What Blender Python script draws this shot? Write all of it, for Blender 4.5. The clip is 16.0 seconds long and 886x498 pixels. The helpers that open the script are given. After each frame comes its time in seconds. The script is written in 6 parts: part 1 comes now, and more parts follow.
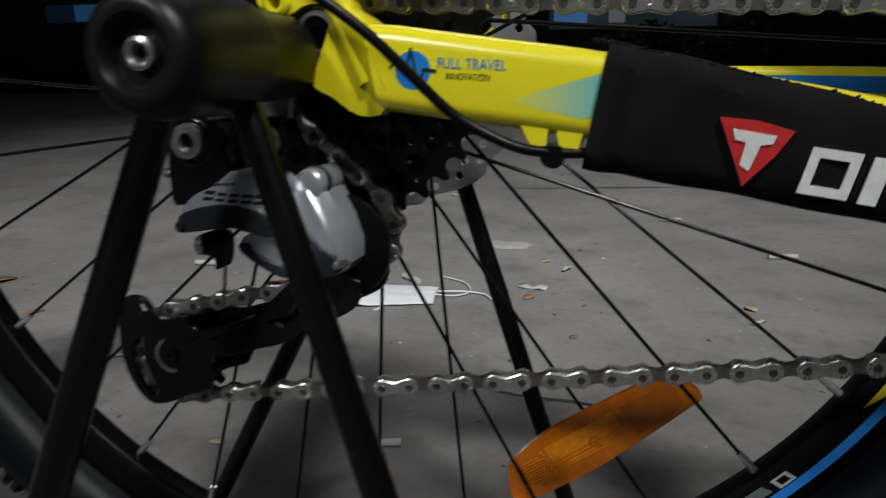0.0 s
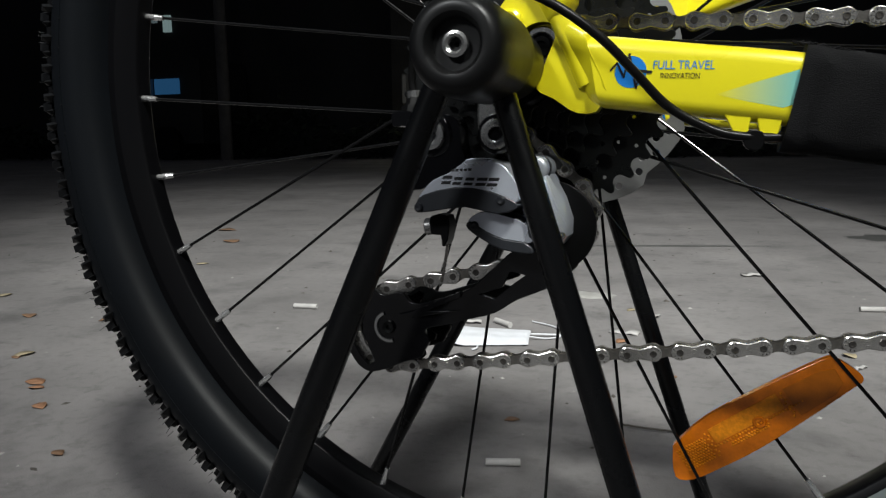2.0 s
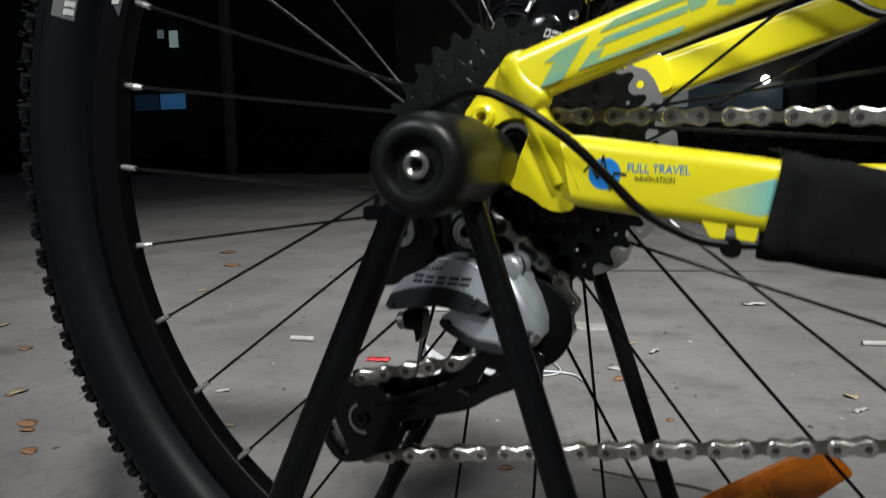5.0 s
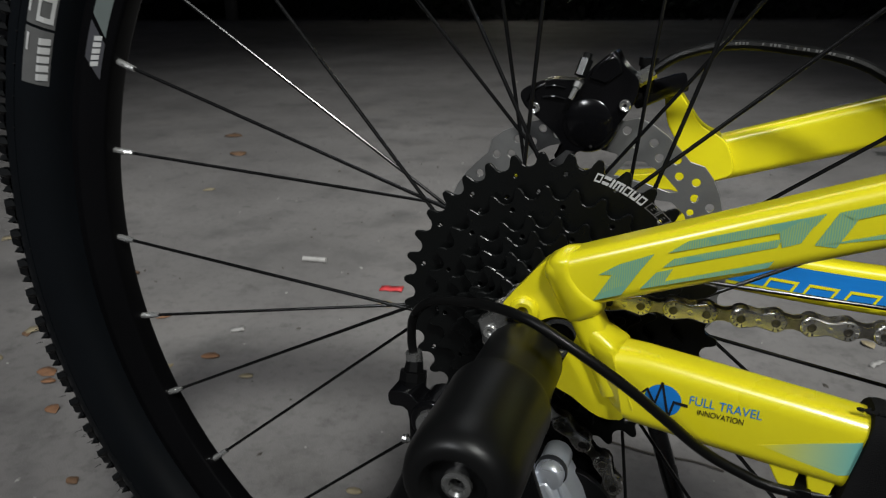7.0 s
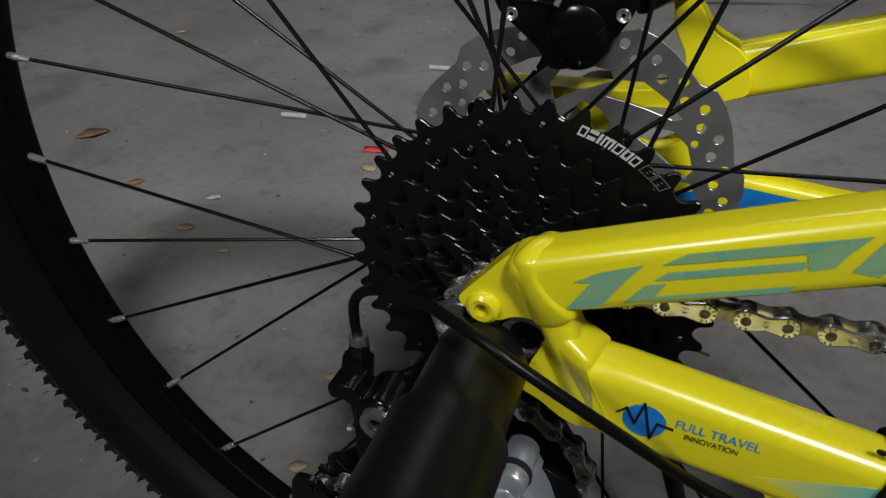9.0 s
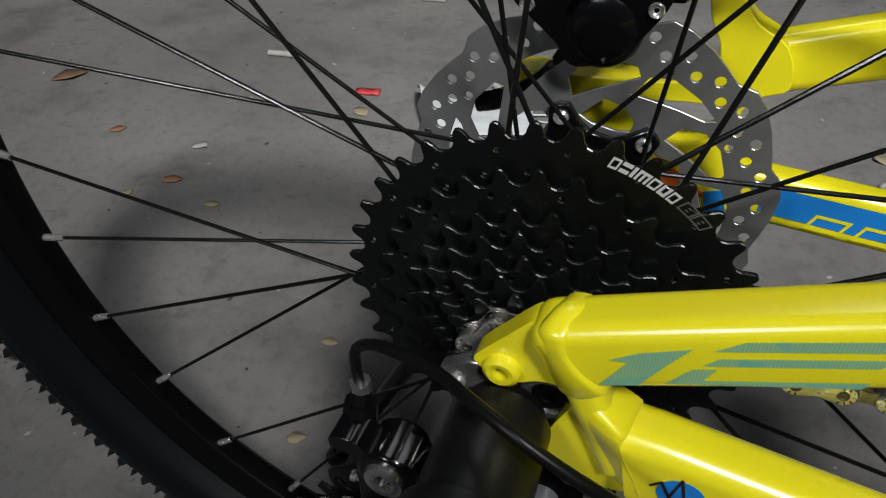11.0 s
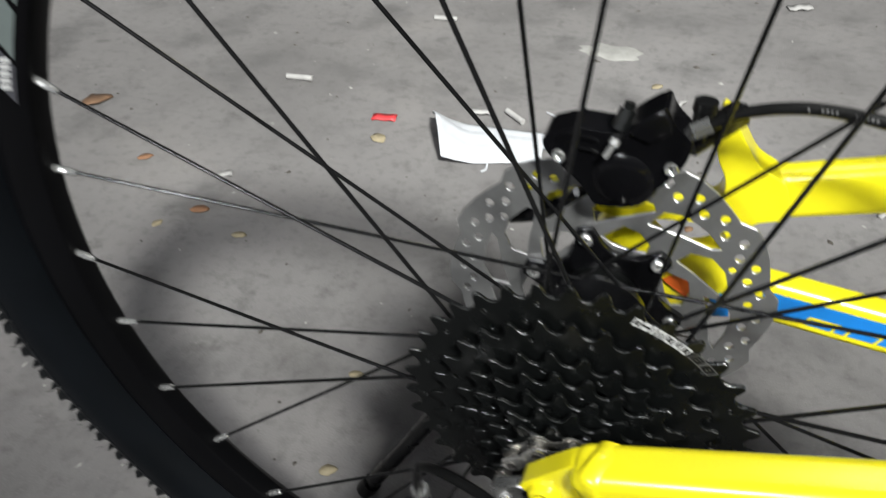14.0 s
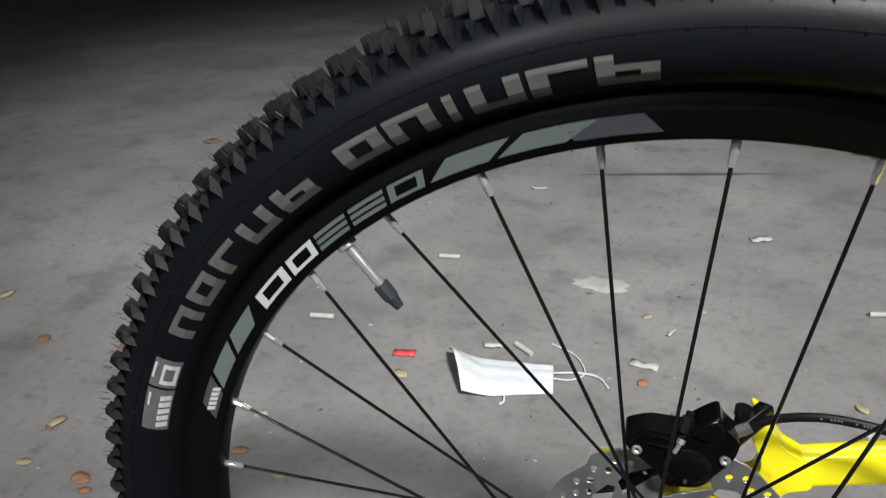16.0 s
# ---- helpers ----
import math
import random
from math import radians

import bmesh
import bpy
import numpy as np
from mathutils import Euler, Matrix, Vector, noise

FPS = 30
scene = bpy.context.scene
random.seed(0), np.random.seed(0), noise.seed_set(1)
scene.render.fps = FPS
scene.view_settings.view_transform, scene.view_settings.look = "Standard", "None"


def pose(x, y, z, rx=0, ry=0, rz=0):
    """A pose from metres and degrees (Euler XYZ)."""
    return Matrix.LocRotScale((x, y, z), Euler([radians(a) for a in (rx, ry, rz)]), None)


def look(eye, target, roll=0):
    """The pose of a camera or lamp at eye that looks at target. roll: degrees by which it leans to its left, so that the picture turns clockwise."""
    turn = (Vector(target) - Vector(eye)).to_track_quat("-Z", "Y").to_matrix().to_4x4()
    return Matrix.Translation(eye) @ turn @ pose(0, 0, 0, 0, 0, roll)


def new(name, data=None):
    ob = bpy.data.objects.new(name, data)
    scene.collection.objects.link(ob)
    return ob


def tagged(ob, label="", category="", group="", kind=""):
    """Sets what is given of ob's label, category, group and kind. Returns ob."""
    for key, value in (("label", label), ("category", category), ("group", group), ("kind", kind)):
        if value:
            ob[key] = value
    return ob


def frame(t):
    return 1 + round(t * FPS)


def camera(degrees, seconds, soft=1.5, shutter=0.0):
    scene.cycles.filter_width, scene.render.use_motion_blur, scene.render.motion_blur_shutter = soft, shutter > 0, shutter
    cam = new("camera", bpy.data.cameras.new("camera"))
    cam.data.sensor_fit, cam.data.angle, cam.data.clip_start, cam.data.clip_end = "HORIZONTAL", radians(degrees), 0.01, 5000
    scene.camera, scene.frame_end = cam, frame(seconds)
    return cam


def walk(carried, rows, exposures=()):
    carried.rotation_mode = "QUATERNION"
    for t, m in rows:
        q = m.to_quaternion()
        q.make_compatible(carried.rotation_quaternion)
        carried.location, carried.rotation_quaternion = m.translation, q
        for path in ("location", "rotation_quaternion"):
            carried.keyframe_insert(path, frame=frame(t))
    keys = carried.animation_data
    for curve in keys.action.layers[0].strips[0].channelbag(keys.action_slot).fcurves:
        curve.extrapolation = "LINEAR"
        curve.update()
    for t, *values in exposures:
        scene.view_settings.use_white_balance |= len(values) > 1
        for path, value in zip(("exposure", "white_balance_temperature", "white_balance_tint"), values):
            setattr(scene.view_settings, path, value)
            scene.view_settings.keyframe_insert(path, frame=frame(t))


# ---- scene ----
cam = camera(62.30, 16.0, soft=1.15, shutter=0.7)
PATH = [
    (0, (0.1338, -0.3550, 0.3642), (-0.1079, 0.5859, 0.1268), -0.71),
    (0.5, (0.1293, -0.3829, 0.3517), (-0.1528, 0.5527, 0.1396), -0.63),
    (1, (0.1269, -0.3952, 0.3444), (-0.1788, 0.5380, 0.1559), -0.75),
    (1.5, (0.0998, -0.4183, 0.3387), (-0.2139, 0.5166, 0.1728), -0.82),
    (2, (0.0817, -0.4304, 0.3351), (-0.2338, 0.5073, 0.1896), -0.70),
    (2.5, (0.0773, -0.4301, 0.3336), (-0.2399, 0.5091, 0.2020), -0.68),
    (3, (0.0817, -0.4262, 0.3304), (-0.2373, 0.5135, 0.2070), -0.71),
    (5.5, (0.0925, -0.3995, 0.4131), (-0.2321, 0.5367, 0.2781), -0.72),
    (6, (0.0812, -0.3813, 0.4630), (-0.2428, 0.5460, 0.2758), -0.77),
    (6.5, (0.0646, -0.3666, 0.4949), (-0.2596, 0.5428, 0.2348), -0.81),
    (7, (0.0602, -0.3475, 0.5115), (-0.2593, 0.5400, 0.1795), -0.79),
    (7.5, (0.0606, -0.3288, 0.5281), (-0.2517, 0.5374, 0.1380), -0.81),
    (8, (0.0603, -0.3041, 0.5310), (-0.2408, 0.5357, 0.0793), -0.89),
    (8.5, (0.0579, -0.2872, 0.5313), (-0.2371, 0.5283, 0.0333), -0.79),
    (9, (0.0526, -0.2699, 0.5369), (-0.2329, 0.5229, -0.0016), -0.88),
    (11.5, (0.0303, -0.2178, 0.5548), (-0.2243, 0.5119, -0.0798), -1.11),
    (12, (0.0318, -0.2082, 0.5601), (-0.2221, 0.5144, -0.0828), -1.30),
    (12.5, (0.0323, -0.2042, 0.5770), (-0.2215, 0.5166, -0.0679), -1.31),
    (13, (0.0309, -0.2081, 0.5923), (-0.2223, 0.5124, -0.0532), -1.26),
    (13.5, (0.0313, -0.2110, 0.5947), (-0.2230, 0.5096, -0.0504), -1.29),
    (14, (0.0161, -0.2314, 0.6264), (-0.2429, 0.4935, -0.0119), -1.36),
    (14.5, (-0.0076, -0.2636, 0.6765), (-0.2812, 0.5051, 0.0983), -1.48),
    (15, (-0.0243, -0.2863, 0.7161), (-0.3012, 0.5294, 0.2081), -1.52),
    (15.5, (-0.0313, -0.2950, 0.7270), (-0.3028, 0.5547, 0.2750), -1.60),
    (16, (-0.0329, -0.3130, 0.7341), (-0.2983, 0.5602, 0.3254), -1.56),
]
walk(cam, [(t, look(eye, target, roll)) for t, eye, target, roll in PATH],
     exposures=[(0, -0.45), (0.7, -0.10), (1.5, -0.05), (2.1, 0.20), (3, 0.36), (6, -0.20), (7, -0.50), (9, -0.80), (11.4, -0.38), (12.5, 0.16), (13.2, 0.46), (15, 0.42), (16, 0.27)])

# ---- light: a night car park under lamps ----
world = bpy.data.worlds.new("night")
scene.world = world
world.use_nodes = True
world.node_tree.nodes["Background"].inputs["Color"].default_value = (0.6, 0.65, 0.8, 1)
world.node_tree.nodes["Background"].inputs["Strength"].default_value = 0.03


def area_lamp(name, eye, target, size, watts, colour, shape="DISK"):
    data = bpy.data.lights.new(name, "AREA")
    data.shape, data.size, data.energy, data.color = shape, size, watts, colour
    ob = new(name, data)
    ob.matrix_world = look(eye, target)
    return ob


# unseen fill from behind, added as soft light over ground and tube tops
area_lamp("back_fill", (-0.6, 3.0, 4.4), (0, 0.2, 0), 1.6, 22, (0.95, 0.98, 1.0))
# unseen fill from front left, added to brighten the bicycle's near side
area_lamp("front_fill", (-1.3, -2.9, 2.6), (0, 0, 0.3), 0.6, 62, (0.95, 0.98, 1.0))
# the car park's floodlight, aimed behind the bicycle to imitate shade on near ground
spot = bpy.data.lights.new("floodlight", "SPOT")
spot.energy, spot.color, spot.shadow_soft_size, spot.spot_size, spot.spot_blend = 2150, (0.97, 0.99, 0.95), 0.34, radians(42), 0.9
new("floodlight", spot).matrix_world = look((1.55, -2.00, 3.62), (-0.62, 2.08, 0.0))


# ---- materials ----
def surface(name, colour, rough=0.5, metal=0.0, vary=0.2, scale=30.0, fine=400.0, bump=0.15, depth=0.0006, coat=0.0, coat_rough=0.08, spec=0.5):
    """A principled surface with colour and roughness varied at two scales and a fine relief."""
    m = bpy.data.materials.new(name)
    m.use_nodes = True
    nt = m.node_tree
    n, l = nt.nodes, nt.links
    bsdf = n["Principled BSDF"]
    co = n.new("ShaderNodeTexCoord")
    big, small = n.new("ShaderNodeTexNoise"), n.new("ShaderNodeTexNoise")
    big.inputs["Scale"].default_value, small.inputs["Scale"].default_value = scale, fine
    big.inputs["Detail"].default_value, small.inputs["Detail"].default_value = 4, 3
    for tex in (big, small):
        l.new(co.outputs["Object"], tex.inputs["Vector"])
    mix = n.new("ShaderNodeMix")
    mix.data_type = "RGBA"
    c2 = tuple(max(0.0, c * (1 - vary)) for c in colour)
    c1 = tuple(min(1.0, c * (1 + vary * 0.6)) for c in colour)
    mix.inputs["A"].default_value, mix.inputs["B"].default_value = (*c1, 1), (*c2, 1)
    blend = n.new("ShaderNodeMath")
    blend.operation = "MULTIPLY_ADD"
    l.new(small.outputs["Fac"], blend.inputs[0])
    blend.inputs[1].default_value = 0.5
    half = n.new("ShaderNodeMapRange")
    half.inputs["From Min"].default_value, half.inputs["From Max"].default_value = 0.3, 0.7
    half.inputs["To Min"].default_value, half.inputs["To Max"].default_value = -0.1, 0.6
    l.new(big.outputs["Fac"], half.inputs["Value"])
    l.new(half.outputs["Result"], blend.inputs[2])
    l.new(blend.outputs[0], mix.inputs["Factor"])
    l.new(mix.outputs["Result"], bsdf.inputs["Base Color"])
    rr = n.new("ShaderNodeMapRange")
    rr.inputs["To Min"].default_value, rr.inputs["To Max"].default_value = max(0.02, rough - 0.12), min(1.0, rough + 0.12)
    l.new(big.outputs["Fac"], rr.inputs["Value"])
    l.new(rr.outputs["Result"], bsdf.inputs["Roughness"])
    bsdf.inputs["Metallic"].default_value = metal
    bsdf.inputs["Specular IOR Level"].default_value = spec
    bsdf.inputs["Coat Weight"].default_value = coat
    bsdf.inputs["Coat Roughness"].default_value = coat_rough
    if bump:
        b = n.new("ShaderNodeBump")
        b.inputs["Strength"].default_value, b.inputs["Distance"].default_value = bump, depth
        l.new(small.outputs["Fac"], b.inputs["Height"])
        l.new(b.outputs["Normal"], bsdf.inputs["Normal"])
    return m


def glow(name, colour, strength):
    m = bpy.data.materials.new(name)
    m.use_nodes = True
    b = m.node_tree.nodes["Principled BSDF"]
    b.inputs["Base Color"].default_value = (*(0.15 * v for v in colour), 1)
    b.inputs["Emission Color"].default_value = (*colour, 1)
    b.inputs["Emission Strength"].default_value = strength
    return m


YELLOW = surface("yellow_paint", (0.79, 0.695, 0.012), 0.30, vary=0.04, scale=20, fine=900, bump=0.04, depth=0.0002, coat=1.0, coat_rough=0.24)
RUBBER = surface("tyre_rubber", (0.0038, 0.0047, 0.0060), 0.42, vary=0.35, scale=25, fine=700, bump=0.2, depth=0.0003, spec=0.14)
KNOB = surface("tread_rubber", (0.006, 0.0064, 0.007), 0.45, vary=0.4, scale=60, fine=900, bump=0.3, depth=0.0004, spec=0.25)
RIM_BLACK = surface("anodised_black", (0.003, 0.003, 0.0035), 0.34, vary=0.3, scale=15, fine=1200, bump=0.05, depth=0.0002, spec=0.10)
SPOKE_BLACK = surface("spoke_black", (0.010, 0.010, 0.0105), 0.20, metal=0.4, vary=0.3, scale=80, fine=1500, bump=0.05, depth=0.0001)
GLOSS_BLACK = surface("gloss_black", (0.003, 0.003, 0.0035), 0.15, vary=0.3, scale=40, fine=900, bump=0.05, depth=0.0002, spec=0.45)
STEEL_BLACK = surface("black_steel", (0.003, 0.0034, 0.0034), 0.30, metal=0.0, vary=0.4, scale=90, fine=1300, bump=0.1, depth=0.0002, spec=0.4)
MATT_BLACK = surface("matt_black_plastic", (0.004, 0.004, 0.0042), 0.36, vary=0.3, scale=50, fine=900, bump=0.12, depth=0.0003, spec=0.13)
ROLLER = surface("roller_rubber", (0.0055, 0.0056, 0.0058), 0.38, vary=0.35, scale=45, fine=1000, bump=0.08, depth=0.0003, spec=0.32)
POWDER = surface("black_powder_coat", (0.0028, 0.003, 0.0034), 0.27, vary=0.35, scale=35, fine=1500, bump=0.12, depth=0.0002, spec=0.45)
NEOPRENE = surface("neoprene", (0.006, 0.006, 0.0065), 0.92, vary=0.4, scale=60, fine=2200, bump=0.7, depth=0.0006, spec=0.15)
CHROME = surface("nipple_brass_plate", (0.80, 0.80, 0.79), 0.22, metal=0.85, vary=0.15, scale=120, fine=1500, bump=0.05, depth=0.0002)
STEEL = surface("bright_steel", (0.50, 0.50, 0.49), 0.25, metal=0.9, vary=0.2, scale=120, fine=1500, bump=0.05, depth=0.0002)
CHAIN = surface("chain_nickel", (0.78, 0.76, 0.72), 0.22, metal=0.9, vary=0.30, scale=150, fine=1400, bump=0.12, depth=0.0002)
CHAIN_PIN = surface("chain_pin_steel", (0.16, 0.15, 0.14), 0.35, metal=0.9, vary=0.3, scale=200, fine=1500, bump=0.1, depth=0.0002)
CHAIN_DARK = surface("chain_inner_steel", (0.36, 0.34, 0.31), 0.28, metal=0.9, vary=0.4, scale=200, fine=1500, bump=0.1, depth=0.0002)
ROTOR = surface("brushed_rotor_steel", (0.38, 0.38, 0.38), 0.34, metal=0.8, vary=0.2, scale=60, fine=1800, bump=0.15, depth=0.0002)
SILVER = surface("satin_silver_paint", (0.78, 0.82, 0.90), 0.30, metal=0.70, vary=0.10, scale=60, fine=1500, bump=0.05, depth=0.0002, coat=0.4)
GREY_PLASTIC = surface("dark_grey", (0.022, 0.024, 0.028), 0.34, metal=0.0, vary=0.2, scale=70, fine=1200, bump=0.08, depth=0.0002)
WHITE_INK = surface("white_ink", (0.46, 0.46, 0.46), 0.5, vary=0.08, scale=90, fine=900, bump=0.05, depth=0.0001)
BLACK_INK = surface("black_ink", (0.012, 0.012, 0.013), 0.4, vary=0.2, scale=90, fine=900, bump=0.02, depth=0.0001)
BLUE_INK = surface("blue_vinyl", (0.012, 0.20, 0.62), 0.35, vary=0.08, scale=50, fine=900, bump=0.03, depth=0.0001)
GREY_INK = surface("grey_tyre_print", (0.078, 0.076, 0.073), 0.6, vary=0.2, scale=90, fine=900, bump=0.1, depth=0.0002)
SAGE_INK = surface("sage_grey_vinyl", (0.11, 0.13, 0.128), 0.45, vary=0.08, scale=60, fine=900, bump=0.03, depth=0.0001)
SLATE_INK = surface("slate_vinyl", (0.05, 0.05, 0.058), 0.45, vary=0.12, scale=60, fine=900, bump=0.03, depth=0.0001)
LABEL_GREY = surface("tyre_label_grey", (0.09, 0.09, 0.09), 0.6, vary=0.15, scale=60, fine=900, bump=0.05, depth=0.0001)
RED_CLOTH = surface("red_woven_label", (0.50, 0.012, 0.014), 0.85, vary=0.25, scale=300, fine=2500, bump=0.5, depth=0.0004)
WHITE_CLOTH = surface("white_embroidery", (0.70, 0.70, 0.70), 0.85, vary=0.15, scale=300, fine=2500, bump=0.6, depth=0.0005)
ORANGE = surface("amber_plastic", (0.70, 0.175, 0.004), 0.20, vary=0.35, scale=70, fine=600, bump=0.15, depth=0.0004, coat=0.8)
AMBER_BROWN = surface("deep_amber", (0.50, 0.135, 0.004), 0.16, vary=0.25, scale=120, fine=900, bump=0.1, depth=0.0003, coat=0.8)
AMBER_PRISM = surface("amber_prism", (0.82, 0.27, 0.010), 0.12, vary=0.25, scale=500, fine=1500, bump=0.2, depth=0.0004, coat=0.25)
HOSE = surface("rubber_hose", (0.004, 0.004, 0.004), 0.36, vary=0.3, scale=60, fine=1200, bump=0.1, depth=0.0002, spec=0.22)
PAPER = surface("white_nonwoven", (0.44, 0.45, 0.475), 0.85, vary=0.1, scale=40, fine=700, bump=0.5, depth=0.0008)
BUTT = surface("white_paper_scrap", (0.30, 0.292, 0.285), 0.85, vary=0.2, scale=60, fine=700, bump=0.4, depth=0.0006)
RED_SCRAP = surface("red_wrapper", (0.50, 0.04, 0.045), 0.5, vary=0.2, scale=60, fine=700, bump=0.3, depth=0.0006)
LEAF_A = surface("dry_orange_leaf", (0.23, 0.115, 0.06), 0.75, vary=0.4, scale=60, fine=500, bump=0.4, depth=0.0008)
LEAF_B = surface("dry_yellow_leaf", (0.28, 0.235, 0.15), 0.75, vary=0.35, scale=60, fine=500, bump=0.4, depth=0.0008)
LEAF_C = surface("dry_brown_leaf", (0.16, 0.09, 0.05), 0.8, vary=0.4, scale=60, fine=500, bump=0.4, depth=0.0008)
TWIG = surface("weathered_twig", (0.055, 0.048, 0.042), 0.85, vary=0.3, scale=90, fine=600, bump=0.4, depth=0.0006)
# near-black base colours put the night's darkness into far wall, hedge and van
NIGHT_WALL = surface("night_black_wall", (0.02, 0.02, 0.02), 0.9, vary=0.5, scale=0.5, fine=8, bump=0.3, depth=0.01)
NIGHT_HEDGE = surface("night_black_leaves", (0.012, 0.02, 0.008), 0.9, vary=0.6, scale=2, fine=20, bump=0.4, depth=0.02)
POST = surface("concrete_post", (0.10, 0.095, 0.09), 0.85, vary=0.3, scale=4, fine=60, bump=0.3, depth=0.004)
SHOP = surface("shop_plaster", (0.05, 0.047, 0.04), 0.8, vary=0.4, scale=1.5, fine=30, bump=0.2, depth=0.004)


def patterned(name, a, b):
    """Aqua vinyl with fine hatching that changes from cell to cell."""
    m = bpy.data.materials.new(name)
    m.use_nodes = True
    nt = m.node_tree
    n, l = nt.nodes, nt.links
    bsdf = n["Principled BSDF"]
    co = n.new("ShaderNodeTexCoord")
    cell, wave, mix = n.new("ShaderNodeTexVoronoi"), n.new("ShaderNodeTexWave"), n.new("ShaderNodeMix")
    cell.inputs["Scale"].default_value = 95
    wave.inputs["Scale"].default_value = 400
    wave.inputs["Distortion"].default_value = 3.0
    wave.inputs["Detail Scale"].default_value = 0.8
    shift = n.new("ShaderNodeVectorMath")
    shift.operation = "MULTIPLY_ADD"
    l.new(co.outputs["Object"], cell.inputs["Vector"])
    l.new(cell.outputs["Color"], shift.inputs[0])
    shift.inputs[1].default_value = (0.02, 0.02, 0.02)
    l.new(co.outputs["Object"], shift.inputs[2])
    l.new(shift.outputs["Vector"], wave.inputs["Vector"])
    mix.data_type = "RGBA"
    mix.inputs["A"].default_value, mix.inputs["B"].default_value = (*a, 1), (*b, 1)
    gate = n.new("ShaderNodeMath")
    gate.operation = "MULTIPLY"
    sep = n.new("ShaderNodeSeparateColor")
    l.new(cell.outputs["Color"], sep.inputs["Color"])
    l.new(sep.outputs["Red"], gate.inputs[0])
    l.new(wave.outputs["Fac"], gate.inputs[1])
    l.new(gate.outputs[0], mix.inputs["Factor"])
    l.new(mix.outputs["Result"], bsdf.inputs["Base Color"])
    bsdf.inputs["Roughness"].default_value = 0.35
    return m


AQUA = patterned("aqua_hatched_vinyl", (0.15, 0.37, 0.28), (0.34, 0.47, 0.14))


def aqua_fade():
    m = bpy.data.materials.new("aqua_fading_print")
    m.use_nodes = True
    n, l = m.node_tree.nodes, m.node_tree.links
    co, sep, ramp = n.new("ShaderNodeTexCoord"), n.new("ShaderNodeSeparateXYZ"), n.new("ShaderNodeMapRange")
    mix = n.new("ShaderNodeMix")
    mix.data_type = "RGBA"
    l.new(co.outputs["Object"], sep.inputs["Vector"])
    l.new(sep.outputs["X"], ramp.inputs["Value"])
    ramp.inputs["From Min"].default_value, ramp.inputs["From Max"].default_value = 0.092, 0.122
    l.new(ramp.outputs["Result"], mix.inputs["Factor"])
    mix.inputs["A"].default_value, mix.inputs["B"].default_value = (0.72, 0.64, 0.03, 1), (0.18, 0.50, 0.45, 1)
    l.new(mix.outputs["Result"], n["Principled BSDF"].inputs["Base Color"])
    n["Principled BSDF"].inputs["Roughness"].default_value = 0.3
    return m


AQUA_FADE = aqua_fade()


def asphalt():
    m = bpy.data.materials.new("worn_concrete_ground")
    m.use_nodes = True
    nt = m.node_tree
    n, l = nt.nodes, nt.links
    bsdf = n["Principled BSDF"]
    co = n.new("ShaderNodeTexCoord")

    def noise_tex(scale, detail=5.0, rough=0.6):
        t = n.new("ShaderNodeTexNoise")
        t.inputs["Scale"].default_value, t.inputs["Detail"].default_value, t.inputs["Roughness"].default_value = scale, detail, rough
        l.new(co.outputs["Object"], t.inputs["Vector"])
        return t

    patches, blot, grain, grit = noise_tex(1.6), noise_tex(7.0), noise_tex(60.0), noise_tex(420.0, 2.0)
    ramp = n.new("ShaderNodeValToRGB")
    ramp.color_ramp.elements[0].position, ramp.color_ramp.elements[1].position = 0.32, 0.68
    ramp.color_ramp.elements[0].color, ramp.color_ramp.elements[1].color = (0.115, 0.109, 0.108, 1), (0.195, 0.186, 0.184, 1)
    l.new(patches.outputs["Fac"], ramp.inputs["Fac"])

    def over(low, factor, tex, lo, hi, colour):
        mr = n.new("ShaderNodeMapRange")
        mr.inputs["From Min"].default_value, mr.inputs["From Max"].default_value, mr.inputs["To Max"].default_value = lo, hi, factor
        l.new(tex.outputs["Fac"], mr.inputs["Value"])
        mx = n.new("ShaderNodeMix")
        mx.data_type = "RGBA"
        l.new(mr.outputs["Result"], mx.inputs["Factor"])
        l.new(low, mx.inputs["A"])
        mx.inputs["B"].default_value = (*colour, 1)
        return mx.outputs["Result"]

    smear = noise_tex(19.0, 6.0, 0.7)
    c = over(ramp.outputs["Color"], 0.7, blot, 0.52, 0.70, (0.080, 0.077, 0.077))
    c = over(c, 0.62, smear, 0.56, 0.74, (0.050, 0.048, 0.046))
    c = over(c, 0.35, noise_tex(3.1, 3.0), 0.55, 0.70, (0.20, 0.187, 0.178))
    c = over(c, 0.45, grain, 0.5, 0.75, (0.074, 0.071, 0.068))
    c = over(c, 0.5, grit, 0.62, 0.75, (0.24, 0.23, 0.215))
    l.new(c, bsdf.inputs["Base Color"])
    bsdf.inputs["Roughness"].default_value = 0.75
    bsdf.inputs["Specular IOR Level"].default_value = 0.3
    add = n.new("ShaderNodeMath")
    add.operation = "ADD"
    l.new(grain.outputs["Fac"], add.inputs[0])
    l.new(grit.outputs["Fac"], add.inputs[1])
    b = n.new("ShaderNodeBump")
    b.inputs["Strength"].default_value, b.inputs["Distance"].default_value = 0.35, 0.002
    l.new(add.outputs[0], b.inputs["Height"])
    l.new(b.outputs["Normal"], bsdf.inputs["Normal"])
    return m


GROUND = asphalt()
STAIN = surface("oil_stain", (0.05, 0.05, 0.048), 0.6, vary=0.4, scale=10, fine=200, bump=0.2, depth=0.001)
PALE_STAIN = surface("pale_patch", (0.27, 0.265, 0.25), 0.8, vary=0.3, scale=30, fine=200, bump=0.2, depth=0.001)


